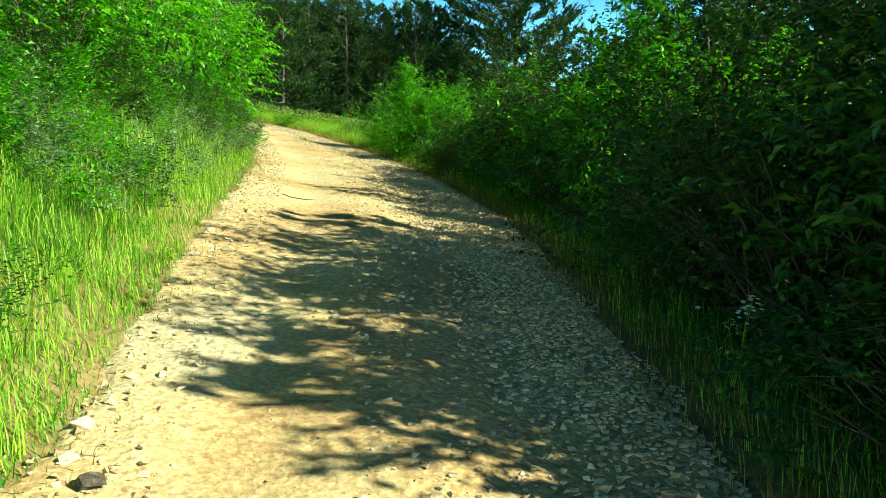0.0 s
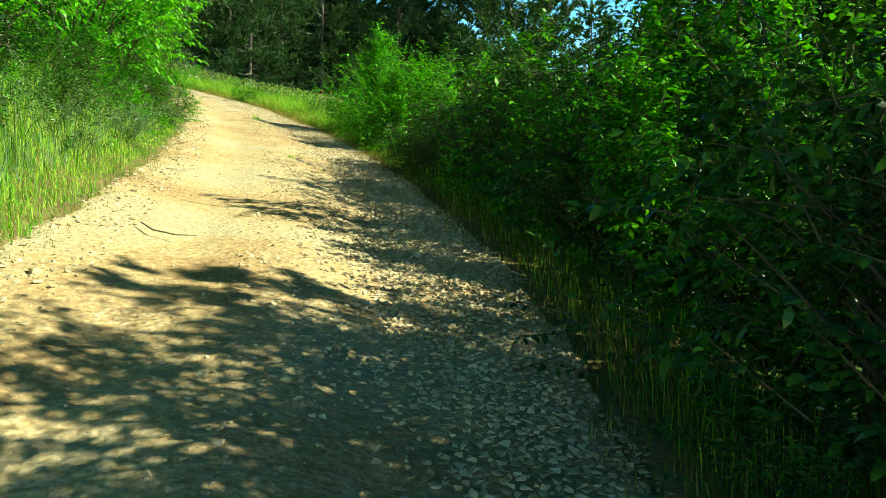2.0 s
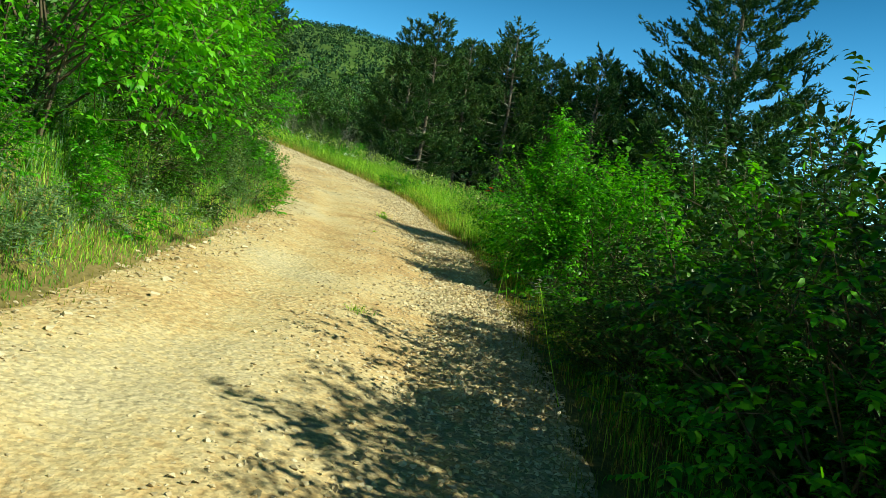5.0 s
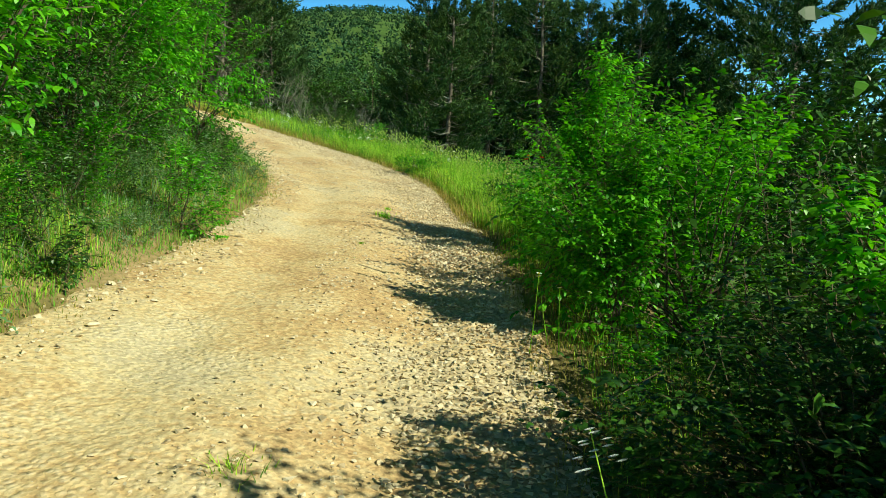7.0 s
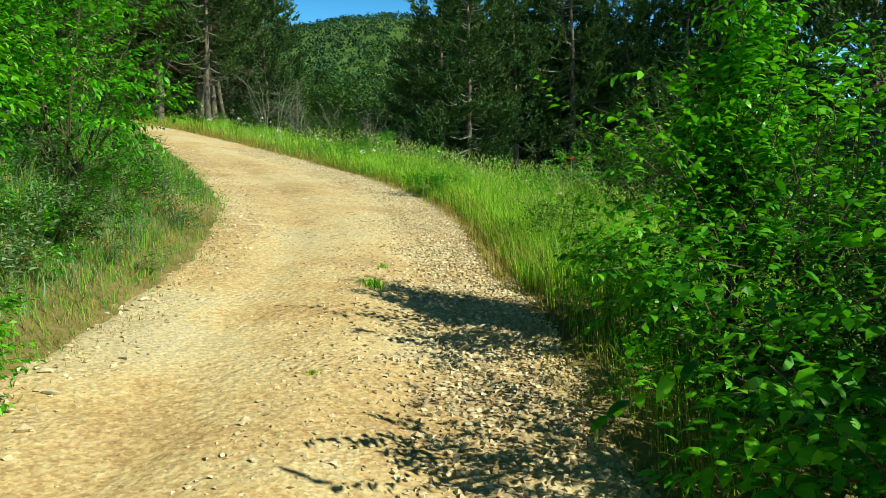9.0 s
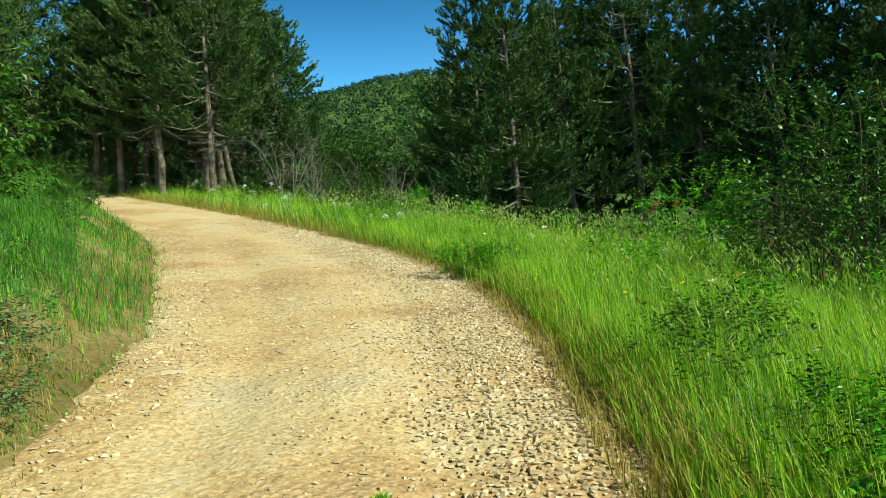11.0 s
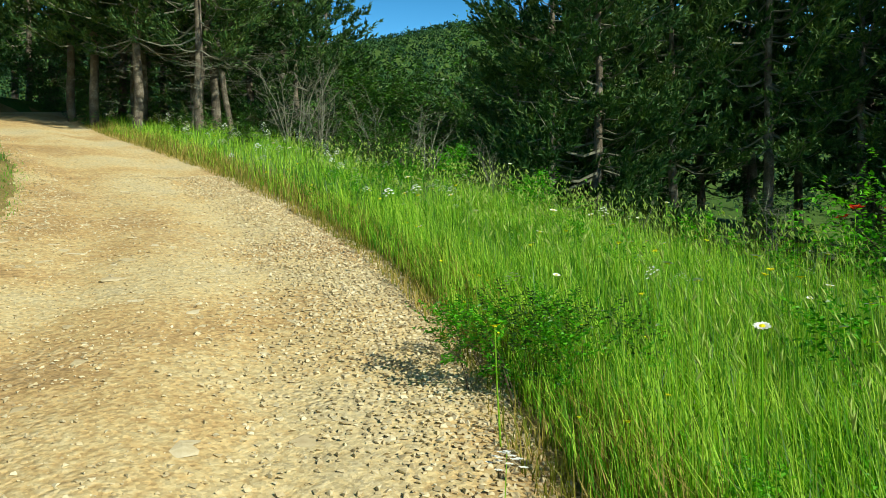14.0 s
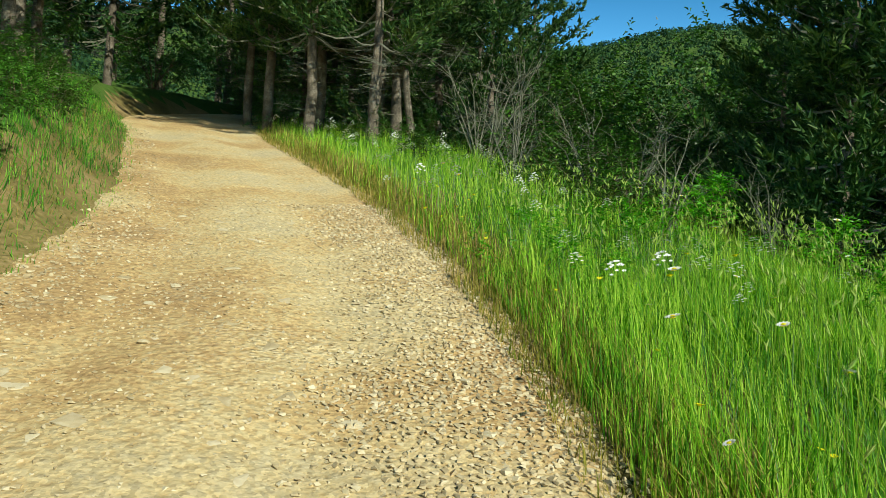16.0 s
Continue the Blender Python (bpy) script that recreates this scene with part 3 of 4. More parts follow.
for kind, x, y, scale, tall in [
        (0, -5.0, 3.6, 0.9, 1.1), (0, -5.0, 6.6, 0.95, 1.1), (2, -4.5, 9.0, 0.6, 0.9), (0, -5.3, 10.4, 1.0, 1.1), (0, -5.3, 13.2, 1.05, 1.2), (0, -5.6, 16.0, 1.05, 1.2), (0, -6.0, 18.5, 1.0, 1.1),
        (2, -6.5, 20.3, 0.8, 0.9), (0, -7.6, 21.6, 0.95, 1.15), (0, -8.7, 23.2, 0.9, 1.1), (0, -8.2, 24.6, 0.78, 1.25), (2, -9.5, 25.2, 0.85, 1.1), (0, -8.0, 22.4, 0.8, 1.0), (4, -7.8, 12.0, 1.4, 1.4), (4, -8.2, 16.5, 1.4, 1.4), (3, -9.4, 21.0, 1.4, 1.4),
        (4, -10.6, 25.0, 1.2, 1.2), (3, -7.4, 7.0, 1.3, 1.3), (3, -8.0, 2.5, 1.3, 1.3), (2, -4.1, 5.2, 0.45, 0.8), (2, -4.6, 11.8, 0.45, 0.8), (0, -4.9, 14.7, 0.4, 0.9), (2, -5.2, 17.2, 0.42, 0.8), (2, -8.6, 26.0, 0.36, 0.8), (0, -5.9, 19.6, 0.4, 0.9), (2, -7.2, 23.4, 0.3, 0.8), (0, -3.9, 7.4, 0.38, 0.8), (0, -4.3, 10.2, 0.36, 0.9), (2, -4.4, 13.4, 0.36, 0.9), (0, -4.6, 16.2, 0.34, 0.9), (2, -5.0, 18.5, 0.36, 0.9), (0, -5.7, 20.9, 0.36, 1.0), (2, -3.6, 4.0, 0.3, 0.9), (0, -7.9, 24.8, 0.26, 0.8), (2, -4.0, 8.7, 0.33, 0.9),
        (3, -14.0, 29.0, 1.2, 1.0), (2, -20.0, 33.6, 0.7, 0.7), (2, -20.4, 36.0, 0.5, 0.6), (2, -22.5, 37.2, 0.5, 0.7), (2, -24.5, 38.6, 0.5, 0.7), (2, -17.4, 33.0, 0.5, 0.6), (2, -16.6, 34.9, 0.4, 0.8), (2, -18.4, 36.1, 0.42, 0.8), (2, -20.2, 37.2, 0.42, 0.8), (2, -22.2, 38.2, 0.4, 0.8)]:
    if scale < 0.56:
        placed(low_shrubs[kind // 2], x, y, scale * 2.3, random.uniform(0, 6.28), tall=tall, group=LEFT)
    else:
        placed(random.choice(KINDS[kind]), x, y, scale, random.uniform(0, 6.28), tall=tall, group=LEFT)
VALLEY = "shrubs in the hollow below the meadow"
for kind, x, y, scale, tall in [(3, -14.6, 43.6, 0.8, 0.7), (3, -16.4, 45.8, 1.0, 0.8), (2, -12.7, 41.2, 0.5, 0.9), (0, -11.6, 41.4, 0.5, 0.9), (2, -13.8, 42.0, 0.5, 0.9), (2, -15.2, 43.0, 0.5, 0.9), (0, -10.4, 42.2, 0.5, 0.9), (3, -17.5, 48.0, 1.3, 1.0), (3, -19.5, 52.0, 1.5, 1.2), (3, -15.5, 51.5, 1.4, 1.2), (2, -18.6, 43.4, 0.5, 0.7),
                                # dark bushes among the trunks are added to stand in for the wood's inner shade
                                (2, -20.6, 44.2, 0.5, 0.7), (2, -25.0, 44.6, 0.4, 0.6), (3, -14.0, 57.0, 1.6, 1.3), (3, -19.0, 60.0, 1.8, 1.5), (3, -23.0, 56.0, 1.5, 1.3), (4, -29.0, 50.5, 0.6, 0.8), (3, -33.5, 50.0, 0.9, 0.8), (2, -8.5, 44.5, 0.4, 0.7), (3, -7.0, 47.0, 0.8, 0.8), (3, -4.6, 46.4, 0.8, 0.8), (3, -2.0, 45.6, 0.9, 0.8), (3, 0.5, 44.5, 0.9, 0.9), (3, -9.5, 49.0, 0.8, 0.8), (3, -25.5, 48.2, 1.1, 0.9), (3, -23.2, 48.4, 1.1, 0.9), (3, -27.5, 46.6, 0.8, 0.9), (3, -26.0, 51.0, 1.3, 1.1), (3, -29.5, 38.6, 1.0, 0.9), (3, -32.0, 40.8, 1.1, 0.9), (3, -27.0, 36.6, 1.0, 0.9), (3, -34.5, 46.5, 1.1, 1.0), (3, -35.0, 50.5, 1.2, 1.0)]:
    pattern = low_shrubs[kind // 2] if scale < 0.56 else random.choice(KINDS[kind])
    placed(pattern, x, y, scale * (2.3 if scale < 0.56 else 1), random.uniform(0, 6.28), tall=tall, group=VALLEY)

for kind, x, y, scale in [
        (0, 5.0, 4.6, 0.60), (0, 5.3, 7.3, 0.66), (2, 6.6, 6.0, 0.66), (2, 7.0, 2.6, 0.75), (2, 8.0, 5.5, 0.8), (2, 9.0, 8.5, 0.75),
        (0, 6.4, 9.6, 0.50), (0, 6.3, 11.7, 0.53), (2, 6.6, 13.4, 0.66), (0, 5.9, 15.0, 0.56), (0, 6.2, 17.2, 0.58), (0, 5.8, 19.6, 0.56), (0, 5.4, 22.2, 0.60), (2, 8.6, 14.5, 0.75), (2, 8.0, 18.5, 0.72), (2, 8.2, 23.5, 0.70), (2, 6.2, 26.5, 0.6), (2, 9.5, 30.0, 0.62), (2, 11.0, 36.0, 0.8), (2, 12.0, 18.0, 0.9), (2, 12.0, 25.0, 0.9),
        (0, -11.3, 45.4, 0.88), (0, -10.2, 45.4, 0.92), (0, -13.1, 48.6, 0.72), (1, -10.7, 46.9, 0.76), (0, -11.2, 49.6, 0.82), (1, -8.9, 47.8, 0.84), (2, -8.8, 51.5, 0.95), (1, -6.8, 48.6, 0.95), (2, -6.2, 54.0, 1.0), (1, -4.8, 49.4, 0.9),
        (2, -2.6, 53.5, 1.05), (1, -2.4, 48.6, 0.92), (2, 0.0, 52.0, 1.0), (0, 0.6, 47.0, 0.85), (2, 6.4, 52.0, 1.0), (2, 8.5, 47.0, 1.0), (2, 11.5, 43.0, 1.0), (2, -10.5, 55.0, 0.95), (2, -4.0, 58.0, 1.1), (2, -8.0, 57.5, 1.1), (2, -12.5, 57.5, 0.95), (2, -1.0, 57.0, 1.1), (2, 3.0, 57.0, 1.1), (2, -7.4, 51.0, 0.95), (2, -10.0, 52.5, 0.9), (2, -4.4, 54.5, 1.0), (2, -1.0, 50.6, 0.95),
        (1, -20.4, 43.9, 0.85), (1, -21.2, 45.4, 0.95), (1, -23.4, 46.8, 0.95), (1, -25.4, 38.4, 0.9), (1, -22.6, 36.4, 0.8), (0, -19.9, 47.4, 0.8), (1, -24.9, 44.4, 0.95), (0, 4.6, 13.8, 0.54), (1, -22.6, 43.9, 0.95), (1, -22.0, 45.6, 0.95), (1, -24.0, 45.4, 1.0), (1, -25.6, 46.6, 0.95), (0, -21.6, 47.4, 0.95), (2, -27.4, 48.8, 1.0), (2, -25.0, 50.0, 1.05), (2, -23.5, 51.5, 1.0), (2, -28.0, 53.0, 1.0), (2, -36.0, 55.0, 1.05),
        (1, -27.5, 39.4, 0.9), (2, -29.8, 40.6, 1.0), (2, -33.0, 44.0, 1.0), (2, -36.0, 47.5, 1.0), (2, -31.5, 37.0, 1.05), (2, -37.0, 51.0, 1.0), (2, -29.0, 62.0, 1.1), (2, -35.5, 62.0, 1.1), (2, -33.5, 58.5, 1.0), (2, -24.5, 35.6, 0.9), (2, -34.5, 39.0, 1.0), (2, -39.0, 57.0, 1.1), (2, -26.5, 45.0, 0.9), (2, -41.0, 53.0, 1.1), (2, -45.0, 50.0, 1.1), (2, -23.0, 33.0, 0.8), (2, -26.8, 47.0, 0.95), (2, -28.5, 50.5, 1.0), (2, -34.0, 36.0, 1.0), (2, -36.0, 44.0, 1.0), (2, -39.0, 47.0, 1.0), (2, -34.0, 53.5, 1.0)]:
    placed(random.choice((pines, tall_pines, back_pines)[kind]), x, y, scale * random.uniform(0.96, 1.04), random.uniform(0, 6.28), sink=0.15, group="pines on the hillside")
placed(great, 4.0, 49.0, 1.0, 0.4, 0.2, group="pines on the hillside")
for x, y, scale, turn in [(-21.3, 44.6, 0.95, 0.3), (-20.8, 45.6, 0.85, 3.9)]:
    placed(dead_pines[0], x, y, scale, turn, 0.1, lean=0.1, group="dead trees")


def bare_shrub(seed, height, spread):
    """A leafless shrub: crooked stems that fork twice into fine twigs."""
    rng = np.random.default_rng(seed)
    pieces = []
    for i in range(6):
        a = rng.uniform(0, 6.28)
        tip = np.array([math.cos(a) * spread * rng.uniform(0.2, 1), math.sin(a) * spread * rng.uniform(0.2, 1), height * rng.uniform(0.6, 1.0)])
        t = np.linspace(0, 1, 6)[:, None]
        stem = tip * t ** [1.3, 1.3, 0.9] + rng.normal(0, 0.04, (6, 3)) * t
        stem[0, 2] = -0.1
        pieces.append(tube(stem, np.linspace(0.018, 0.004, 6), 4))
        for j in range(6):
            q = rng.uniform(0.3, 1.0)
            root = np.array([np.interp(q, t[:, 0], stem[:, k]) for k in range(3)])
            way = unit(rng.normal(0, 0.6, 3) + [0, 0, 0.6])
            end = root + way * rng.uniform(0.25, 0.6)
            pieces.append(tube([root, (root + end) / 2 + rng.normal(0, 0.03, 3), end], [0.006, 0.004, 0.002], 3))
            for k in range(3):
                near = root + (end - root) * rng.uniform(0.3, 1.0)
                pieces.append(tube([near, near + unit(way + rng.normal(0, 0.7, 3)) * rng.uniform(0.12, 0.3)], [0.003, 0.001], 3))
    ob = tagged(new("bare_shrub", None), "leafless shrub of fine grey twigs at the meadow's edge", "shrub")
    tagged(part("branchwood", mesh_of("branchwood", *stack(pieces), TWIG), ob), kind="stuff")
    return ob


bare = [bare_shrub(171 + i, 1.9, 0.8) for i in range(2)]
for i, (x, y, scale) in enumerate([(-12.0, 40.6, 0.85), (-10.9, 41.2, 0.7), (-14.2, 42.8, 1.0), (-16.4, 43.6, 1.2), (-17.8, 44.6, 1.4), (-15.4, 42.3, 0.8), (-18.8, 45.6, 1.5), (-9.4, 45.6, 1.2), (-13.0, 41.8, 0.85), (-6.6, 44.6, 1.0)]):
    placed(bare[i % 2], x, y, scale, i * 1.3, 0.05, group="bare shrubs")
away(*bare)
# Trees added and sized for the shade they cast across the track.
for x, y, scale in [(5.6, 4.0, 1.1), (5.6, 6.2, 1.0), (5.0, 3.0, 0.8), (4.9, 5.3, 1.08), (4.3, 12.2, 1.0)]:
    placed(broadleaf, x, y, scale, x, group="broadleaf trees on the downhill side")
away(broadleaf, *low_shrubs, *shrubs, *saplings, *thickets, *loose, *bright, *pines, *tall_pines, *back_pines, *dead_pines, great)

# far slopes: woods too many to count
rng = np.random.default_rng(9)
pieces = []
for n, near, far, k, flake in [(2600, 72, 260, 40, 0.25), (9000, 240, 950, 15, 0.48)]:
    a, r = np.radians(rng.uniform(-22, 72, n)), near + (far - near) * rng.random(n) ** 0.75
    fx, fy = -np.sin(a) * r, 20 + np.cos(a) * r
    keep = rough2(fx, fy, 90, 31) > -0.42
    foot = site(fx, fy, land(fx, fy))[keep]
    size = rng.uniform(1.6, 3.6, len(foot)) * np.interp(r[keep], [72, 250], [0.6, 1])
    ball = unit(rng.normal(size=(len(foot), k, 3)) + [0, 0, 0.3])
    at = foot[:, None] + (ball * rng.uniform(0.55, 1.0, (len(foot), k, 1)) * [0.8, 0.8, 1.0] + [0, 0, 0.75]) * size[:, None, None]
    wide = np.repeat(size * flake, k)
    pieces.append(needle_tris(at.reshape(-1, 3), rng.normal(size=(len(foot) * k, 3)), wide, wide[:, None], rng))
v, f = stack(pieces)
tagged(new("distant_woods", mesh_of("distant_woods", v, f, FOREST)), "dark green mixed woods covering the far hill", "woods", kind="stuff")


# ---- grass and flowers ----
def strewn(rng, count, y0, y1, e0, e1, side):
    """Random plan points beside the track between y0 and y1, e0 to e1 metres out from its edge."""
    inside = (LINE[:, 1] > y0) & (LINE[:, 1] < y1)
    i = rng.choice(np.flatnonzero(inside), count)
    e = rng.uniform(e0, e1, count)
    j = rng.uniform(-0.1, 0.1, count)
    d = side * (LINE[i, 2] + e)
    x = LINE[i, 0] + d * AHEAD[i, 1] + j * AHEAD[i, 0]
    y = LINE[i, 1] - d * AHEAD[i, 0] + j * AHEAD[i, 1]
    return x, y, e


def sward(name, label, mat, seed, patches, bend=0.45):
    """Grass of many blades: patches of (count, y0, y1, e0, e1, side, low, high, width)."""
    rng = np.random.default_rng(seed)
    pieces = []
    for count, y0, y1, e0, e1, side, low, high, width in patches:
        x, y, e = strewn(rng, count, y0, y1, e0, e1, side)
        keep = rough2(x, y, 0.8, seed) + rng.uniform(-0.7, 0.9, count) > -0.25
        x, y, e = x[keep], y[keep], e[keep]
        n = len(x)
        a = rng.normal(2.6, 1.3, n)
        lump = 1 + 0.35 * rough2(x, y, 1.3, seed + 1)
        tall = rng.uniform(low, high, n) * lump * (0.45 + 0.55 * smooth(0.0, 0.6, e))
        base = site(x, y, land(x, y) - 0.03)
        pieces.append(blades(base, tall, np.stack([np.cos(a), np.sin(a)], 1), width * rng.uniform(0.7, 1.3, n), rng.uniform(0.05, 2 * bend, n)))
    v, f = stack(pieces)
    return tagged(new(name, mesh_of(name, v, f, mat)), label, "grass", kind="stuff")


sward("verge_grass", "lush yellow-green grass on the foot of the bank", GRASS, 106, [
    (24000, 0, 12, 0.1, 2.2, -1, 0.16, 0.40, 0.007), (12000, 12, 20, 0.15, 1.6, -1, 0.12, 0.3, 0.007)], 0.5)
sward("meadow_grass", "tall fresh green meadow grass beside the track", GRASS, 101, [
    (52000, 25, 36, 0.1, 3.2, 1, 0.3, 0.65, 0.0065), (30000, 25, 42, 3.0, 8.0, 1, 0.35, 0.7, 0.009), (20000, 35.5, 44, 0.1, 5.0, 1, 0.3, 0.6, 0.009), (9000, -3, 26, 0.25, 1.4, 1, 0.14, 0.42, 0.006)], 0.3)
sward("bank_grass", "green grass covering the uphill bank", GRASS_BANK, 102, [
    (34000, 0, 14, 0.05, 2.6, -1, 0.08, 0.30, 0.0065), (30000, 14, 27, 0.1, 2.4, -1, 0.08, 0.28, 0.0065), (16000, 27, 44, -0.1, 3.0, -1, 0.08, 0.32, 0.009), (18000, 0, 26, -0.05, 2.6, -1, 0.05, 0.15, 0.009)], 0.6)
sward("deep_grass", "darker green grass and vetch standing in patches", GRASS_DEEP, 105, [
    (14000, 25, 38, 0.8, 7.0, 1, 0.2, 0.55, 0.011), (17000, 0, 27, 0.5, 2.8, -1, 0.12, 0.36, 0.008), (5000, -2, 26, 0.3, 1.4, 1, 0.12, 0.38, 0.007), (20000, 29, 44, 0.1, 4.5, -1, 0.15, 0.45, 0.009)], 0.7)
sward("grey_herbs", "grey-green feathery herbs on the bank", GRASS_GREY, 103, [
    (5000, 0, 14, 0.5, 2.4, -1, 0.15, 0.4, 0.006), (15000, 9, 27, 0.4, 2.6, -1, 0.15, 0.4, 0.007), (6000, 26, 40, 0.6, 6.0, 1, 0.3, 0.6, 0.008)], 0.6)
sward("dry_grass", "short dry yellow-brown grass along the track's edge", GRASS_DRY, 104, [
    (12000, 0, 28, -0.2, 0.7, -1, 0.05, 0.2, 0.007), (9000, 27, 44, -0.22, 0.8, -1, 0.04, 0.18, 0.008), (11000, 0, 28, -0.22, 1.1, -1, 0.03, 0.13, 0.008), (20000, 25, 43, -0.12, 0.55, 1, 0.2, 0.5, 0.008), (12000, -3, 26, -0.1, 0.6, 1, 0.08, 0.32, 0.006), (3500, 0, 27, 0.4, 2.2, -1, 0.15, 0.35, 0.006), (2500, 19, 28, 0.1, 2.6, -1, 0.15, 0.4, 0.007)])

# barley-like ears that stand over the meadow
rng = np.random.default_rng(110)
x, y, e = strewn(rng, 3600, 25.5, 37.5, 0.4, 6.5, 1)
foot = site(x, y, land(x, y))
n = len(foot)
a = rng.normal(2.4, 0.9, n)
over = np.column_stack([np.cos(a), np.sin(a), np.full(n, 0.9)])
tall = rng.uniform(0.55, 0.85, n)[:, None]
head = foot + [0, 0, 1] * tall
stalk = blades(foot, tall[:, 0] * 1.02, np.zeros((n, 2)) + 0.01, np.full(n, 0.005), np.full(n, 0.01))
ear = [leaves(head, over * s + rng.normal(0, 0.1, (n, 3)) + [0, 0, lift], rng.normal(size=(n, 3)), rng.uniform(0.045, 0.085, n), 0.009) for s, lift in ((1, 0.8), (1, 0.3), (1, 0.5), (0.8, 0.7))]
v, f = stack([stalk, *ear])
tagged(new("barley", mesh_of("barley", v, f, EAR)), "pale green nodding barley ears above the meadow grass", "grass", kind="stuff")


def disc(radius, petals, rise, rng, cup=0.2):
    """A ring of petals round a centre."""
    a = np.linspace(0, 2 * math.pi, petals, endpoint=False) + rng.normal(0, 0.1, petals)
    way = np.column_stack([np.cos(a), np.sin(a), np.full(petals, cup)])
    return leaves(np.zeros((petals, 3)) + [0, 0, rise], way, np.tile([0, 0, 1.0], (petals, 1)), radius, radius * 0.8, 0.1)


def flower(name, label, mat, height, radius, petals, heads=1, cup=0.2, seed=1):
    """A thin stem with a leaf or two, and its flower heads."""
    rng = np.random.default_rng(seed)
    ob = tagged(new(name, None), label, "flower")
    stem = [tube([[0, 0, -0.05], [0.01, 0, height * 0.5], [0, 0, height]], [0.004, 0.003, 0.002], 4)]
    part("stem", mesh_of("stem", *stem[0], GRASS), ob)
    pieces = []
    for i in range(heads):
        v, f = disc(radius, petals, height, rng, cup)
        if heads > 1:
            b = i * 2.4
            v = v + [math.cos(b) * radius * 1.1 * math.sqrt(i), math.sin(b) * radius * 1.1 * math.sqrt(i), -0.007 * i]
        pieces.append((v, f))
    head = tagged(part("flower_head", mesh_of("flower_head", *stack(pieces), mat), ob), kind="stuff" if heads > 1 else "")
    if heads == 1:
        boss = tube([[0, 0, height - 0.002], [0, 0, height + radius * 0.22], [0, 0, height + radius * 0.3]], [radius * 0.36, radius * 0.3, 0.0005], 7)
        part("flower_centre", mesh_of("flower_centre", *boss, STEM if mat == PETAL_RED else PETAL_YELLOW), head, "dark centre" if mat == PETAL_RED else "yellow centre")
    return ob


umbel = flower("wild_carrot", "white wild carrot umbel on a thin stem in the grass", PETAL_WHITE, 0.75, 0.018, 7, 14, 0.3)
daisy = flower("daisy", "small white daisy in the grass", PETAL_WHITE, 0.5, 0.02, 12, 1, 0.35)
yellow = flower("hawkbit", "small bright yellow flower in the grass", PETAL_YELLOW, 0.45, 0.022, 12, 1, 0.5)
poppy = flower("poppy", "red poppy in bloom in the meadow grass", PETAL_RED, 0.62, 0.055, 5, 1, 0.7)
for ob, x, y, scale, tall in [
        (umbel, -0.35, 15.9, 1.0, 1.3), (umbel, 1.75, 4.3, 1.0, 1.0), (umbel, 1.9, 4.6, 0.9, 1.0), (umbel, 1.65, 4.5, 0.8, 0.9), (daisy, -1.43, 19.95, 1.2, 1.0), (daisy, -1.3, 19.7, 1.2, 0.9), (daisy, -1.25, 19.9, 1.2, 0.85), (daisy, -1.5, 19.5, 1.2, 1.1),
        (poppy, -5.35, 39.0, 2.2, 0.95), (poppy, -5.2, 38.8, 2.0, 0.95), (poppy, -5.05, 38.9, 2.1, 1.0), (poppy, -3.6, 31.6, 1.0, 0.9), (poppy, -4.4, 35.0, 1.2, 0.9), (poppy, -3.5, 34.2, 1.2, 0.9),
        (daisy, -3.55, 31.4, 1.2, 1.0), (yellow, -7.0, 32.0, 1.3, 1.0), (yellow, -6.2, 34.5, 1.5, 1.0), (yellow, -6.0, 34.8, 1.5, 1.0), (yellow, -5.8, 34.6, 1.5, 1.0), (yellow, -6.7, 35.3, 1.5, 1.0), (yellow, -7.2, 35.0, 1.5, 1.0), (umbel, -7.5, 33.8, 1.0, 0.7), (umbel, -6.6, 31.0, 1.0, 0.6)]:
    placed(ob, x, y, scale, random.uniform(0, 6.28), 0.02, tall, "flowers by the track", lean=random.uniform(0.1, 0.5))
for ob, count, y0, y1, e0, e1, side, scale in [(umbel, 120, 35.0, 41.5, 0.2, 2.6, 1, 0.9), (daisy, 130, 26, 38, 0.4, 5, 1, 1.5), (yellow, 60, 28, 40, 0.05, 0.9, 1, 0.9), (yellow, 22, 28, 38, 0.8, 4.5, 1, 1.2), (umbel, 14, 27, 37, 0.8, 5.0, 1, 0.8), (yellow, 30, 1, 27, 0.5, 2.4, -1, 0.8), (daisy, 16, 4, 27, 0.5, 2.4, -1, 0.8), (daisy, 14, 1, 26, 0.5, 1.4, 1, 0.9)]:
    for x, y, e in zip(*strewn(rng, count, y0, y1, e0, e1, side)):
        placed(ob, x, y, scale * random.uniform(0.8, 1.2), random.uniform(0, 6.28), 0.02, random.uniform(0.75, 1.1), "flowers by the track", lean=random.uniform(0.1, 0.5))
away(umbel, daisy, yellow, poppy)

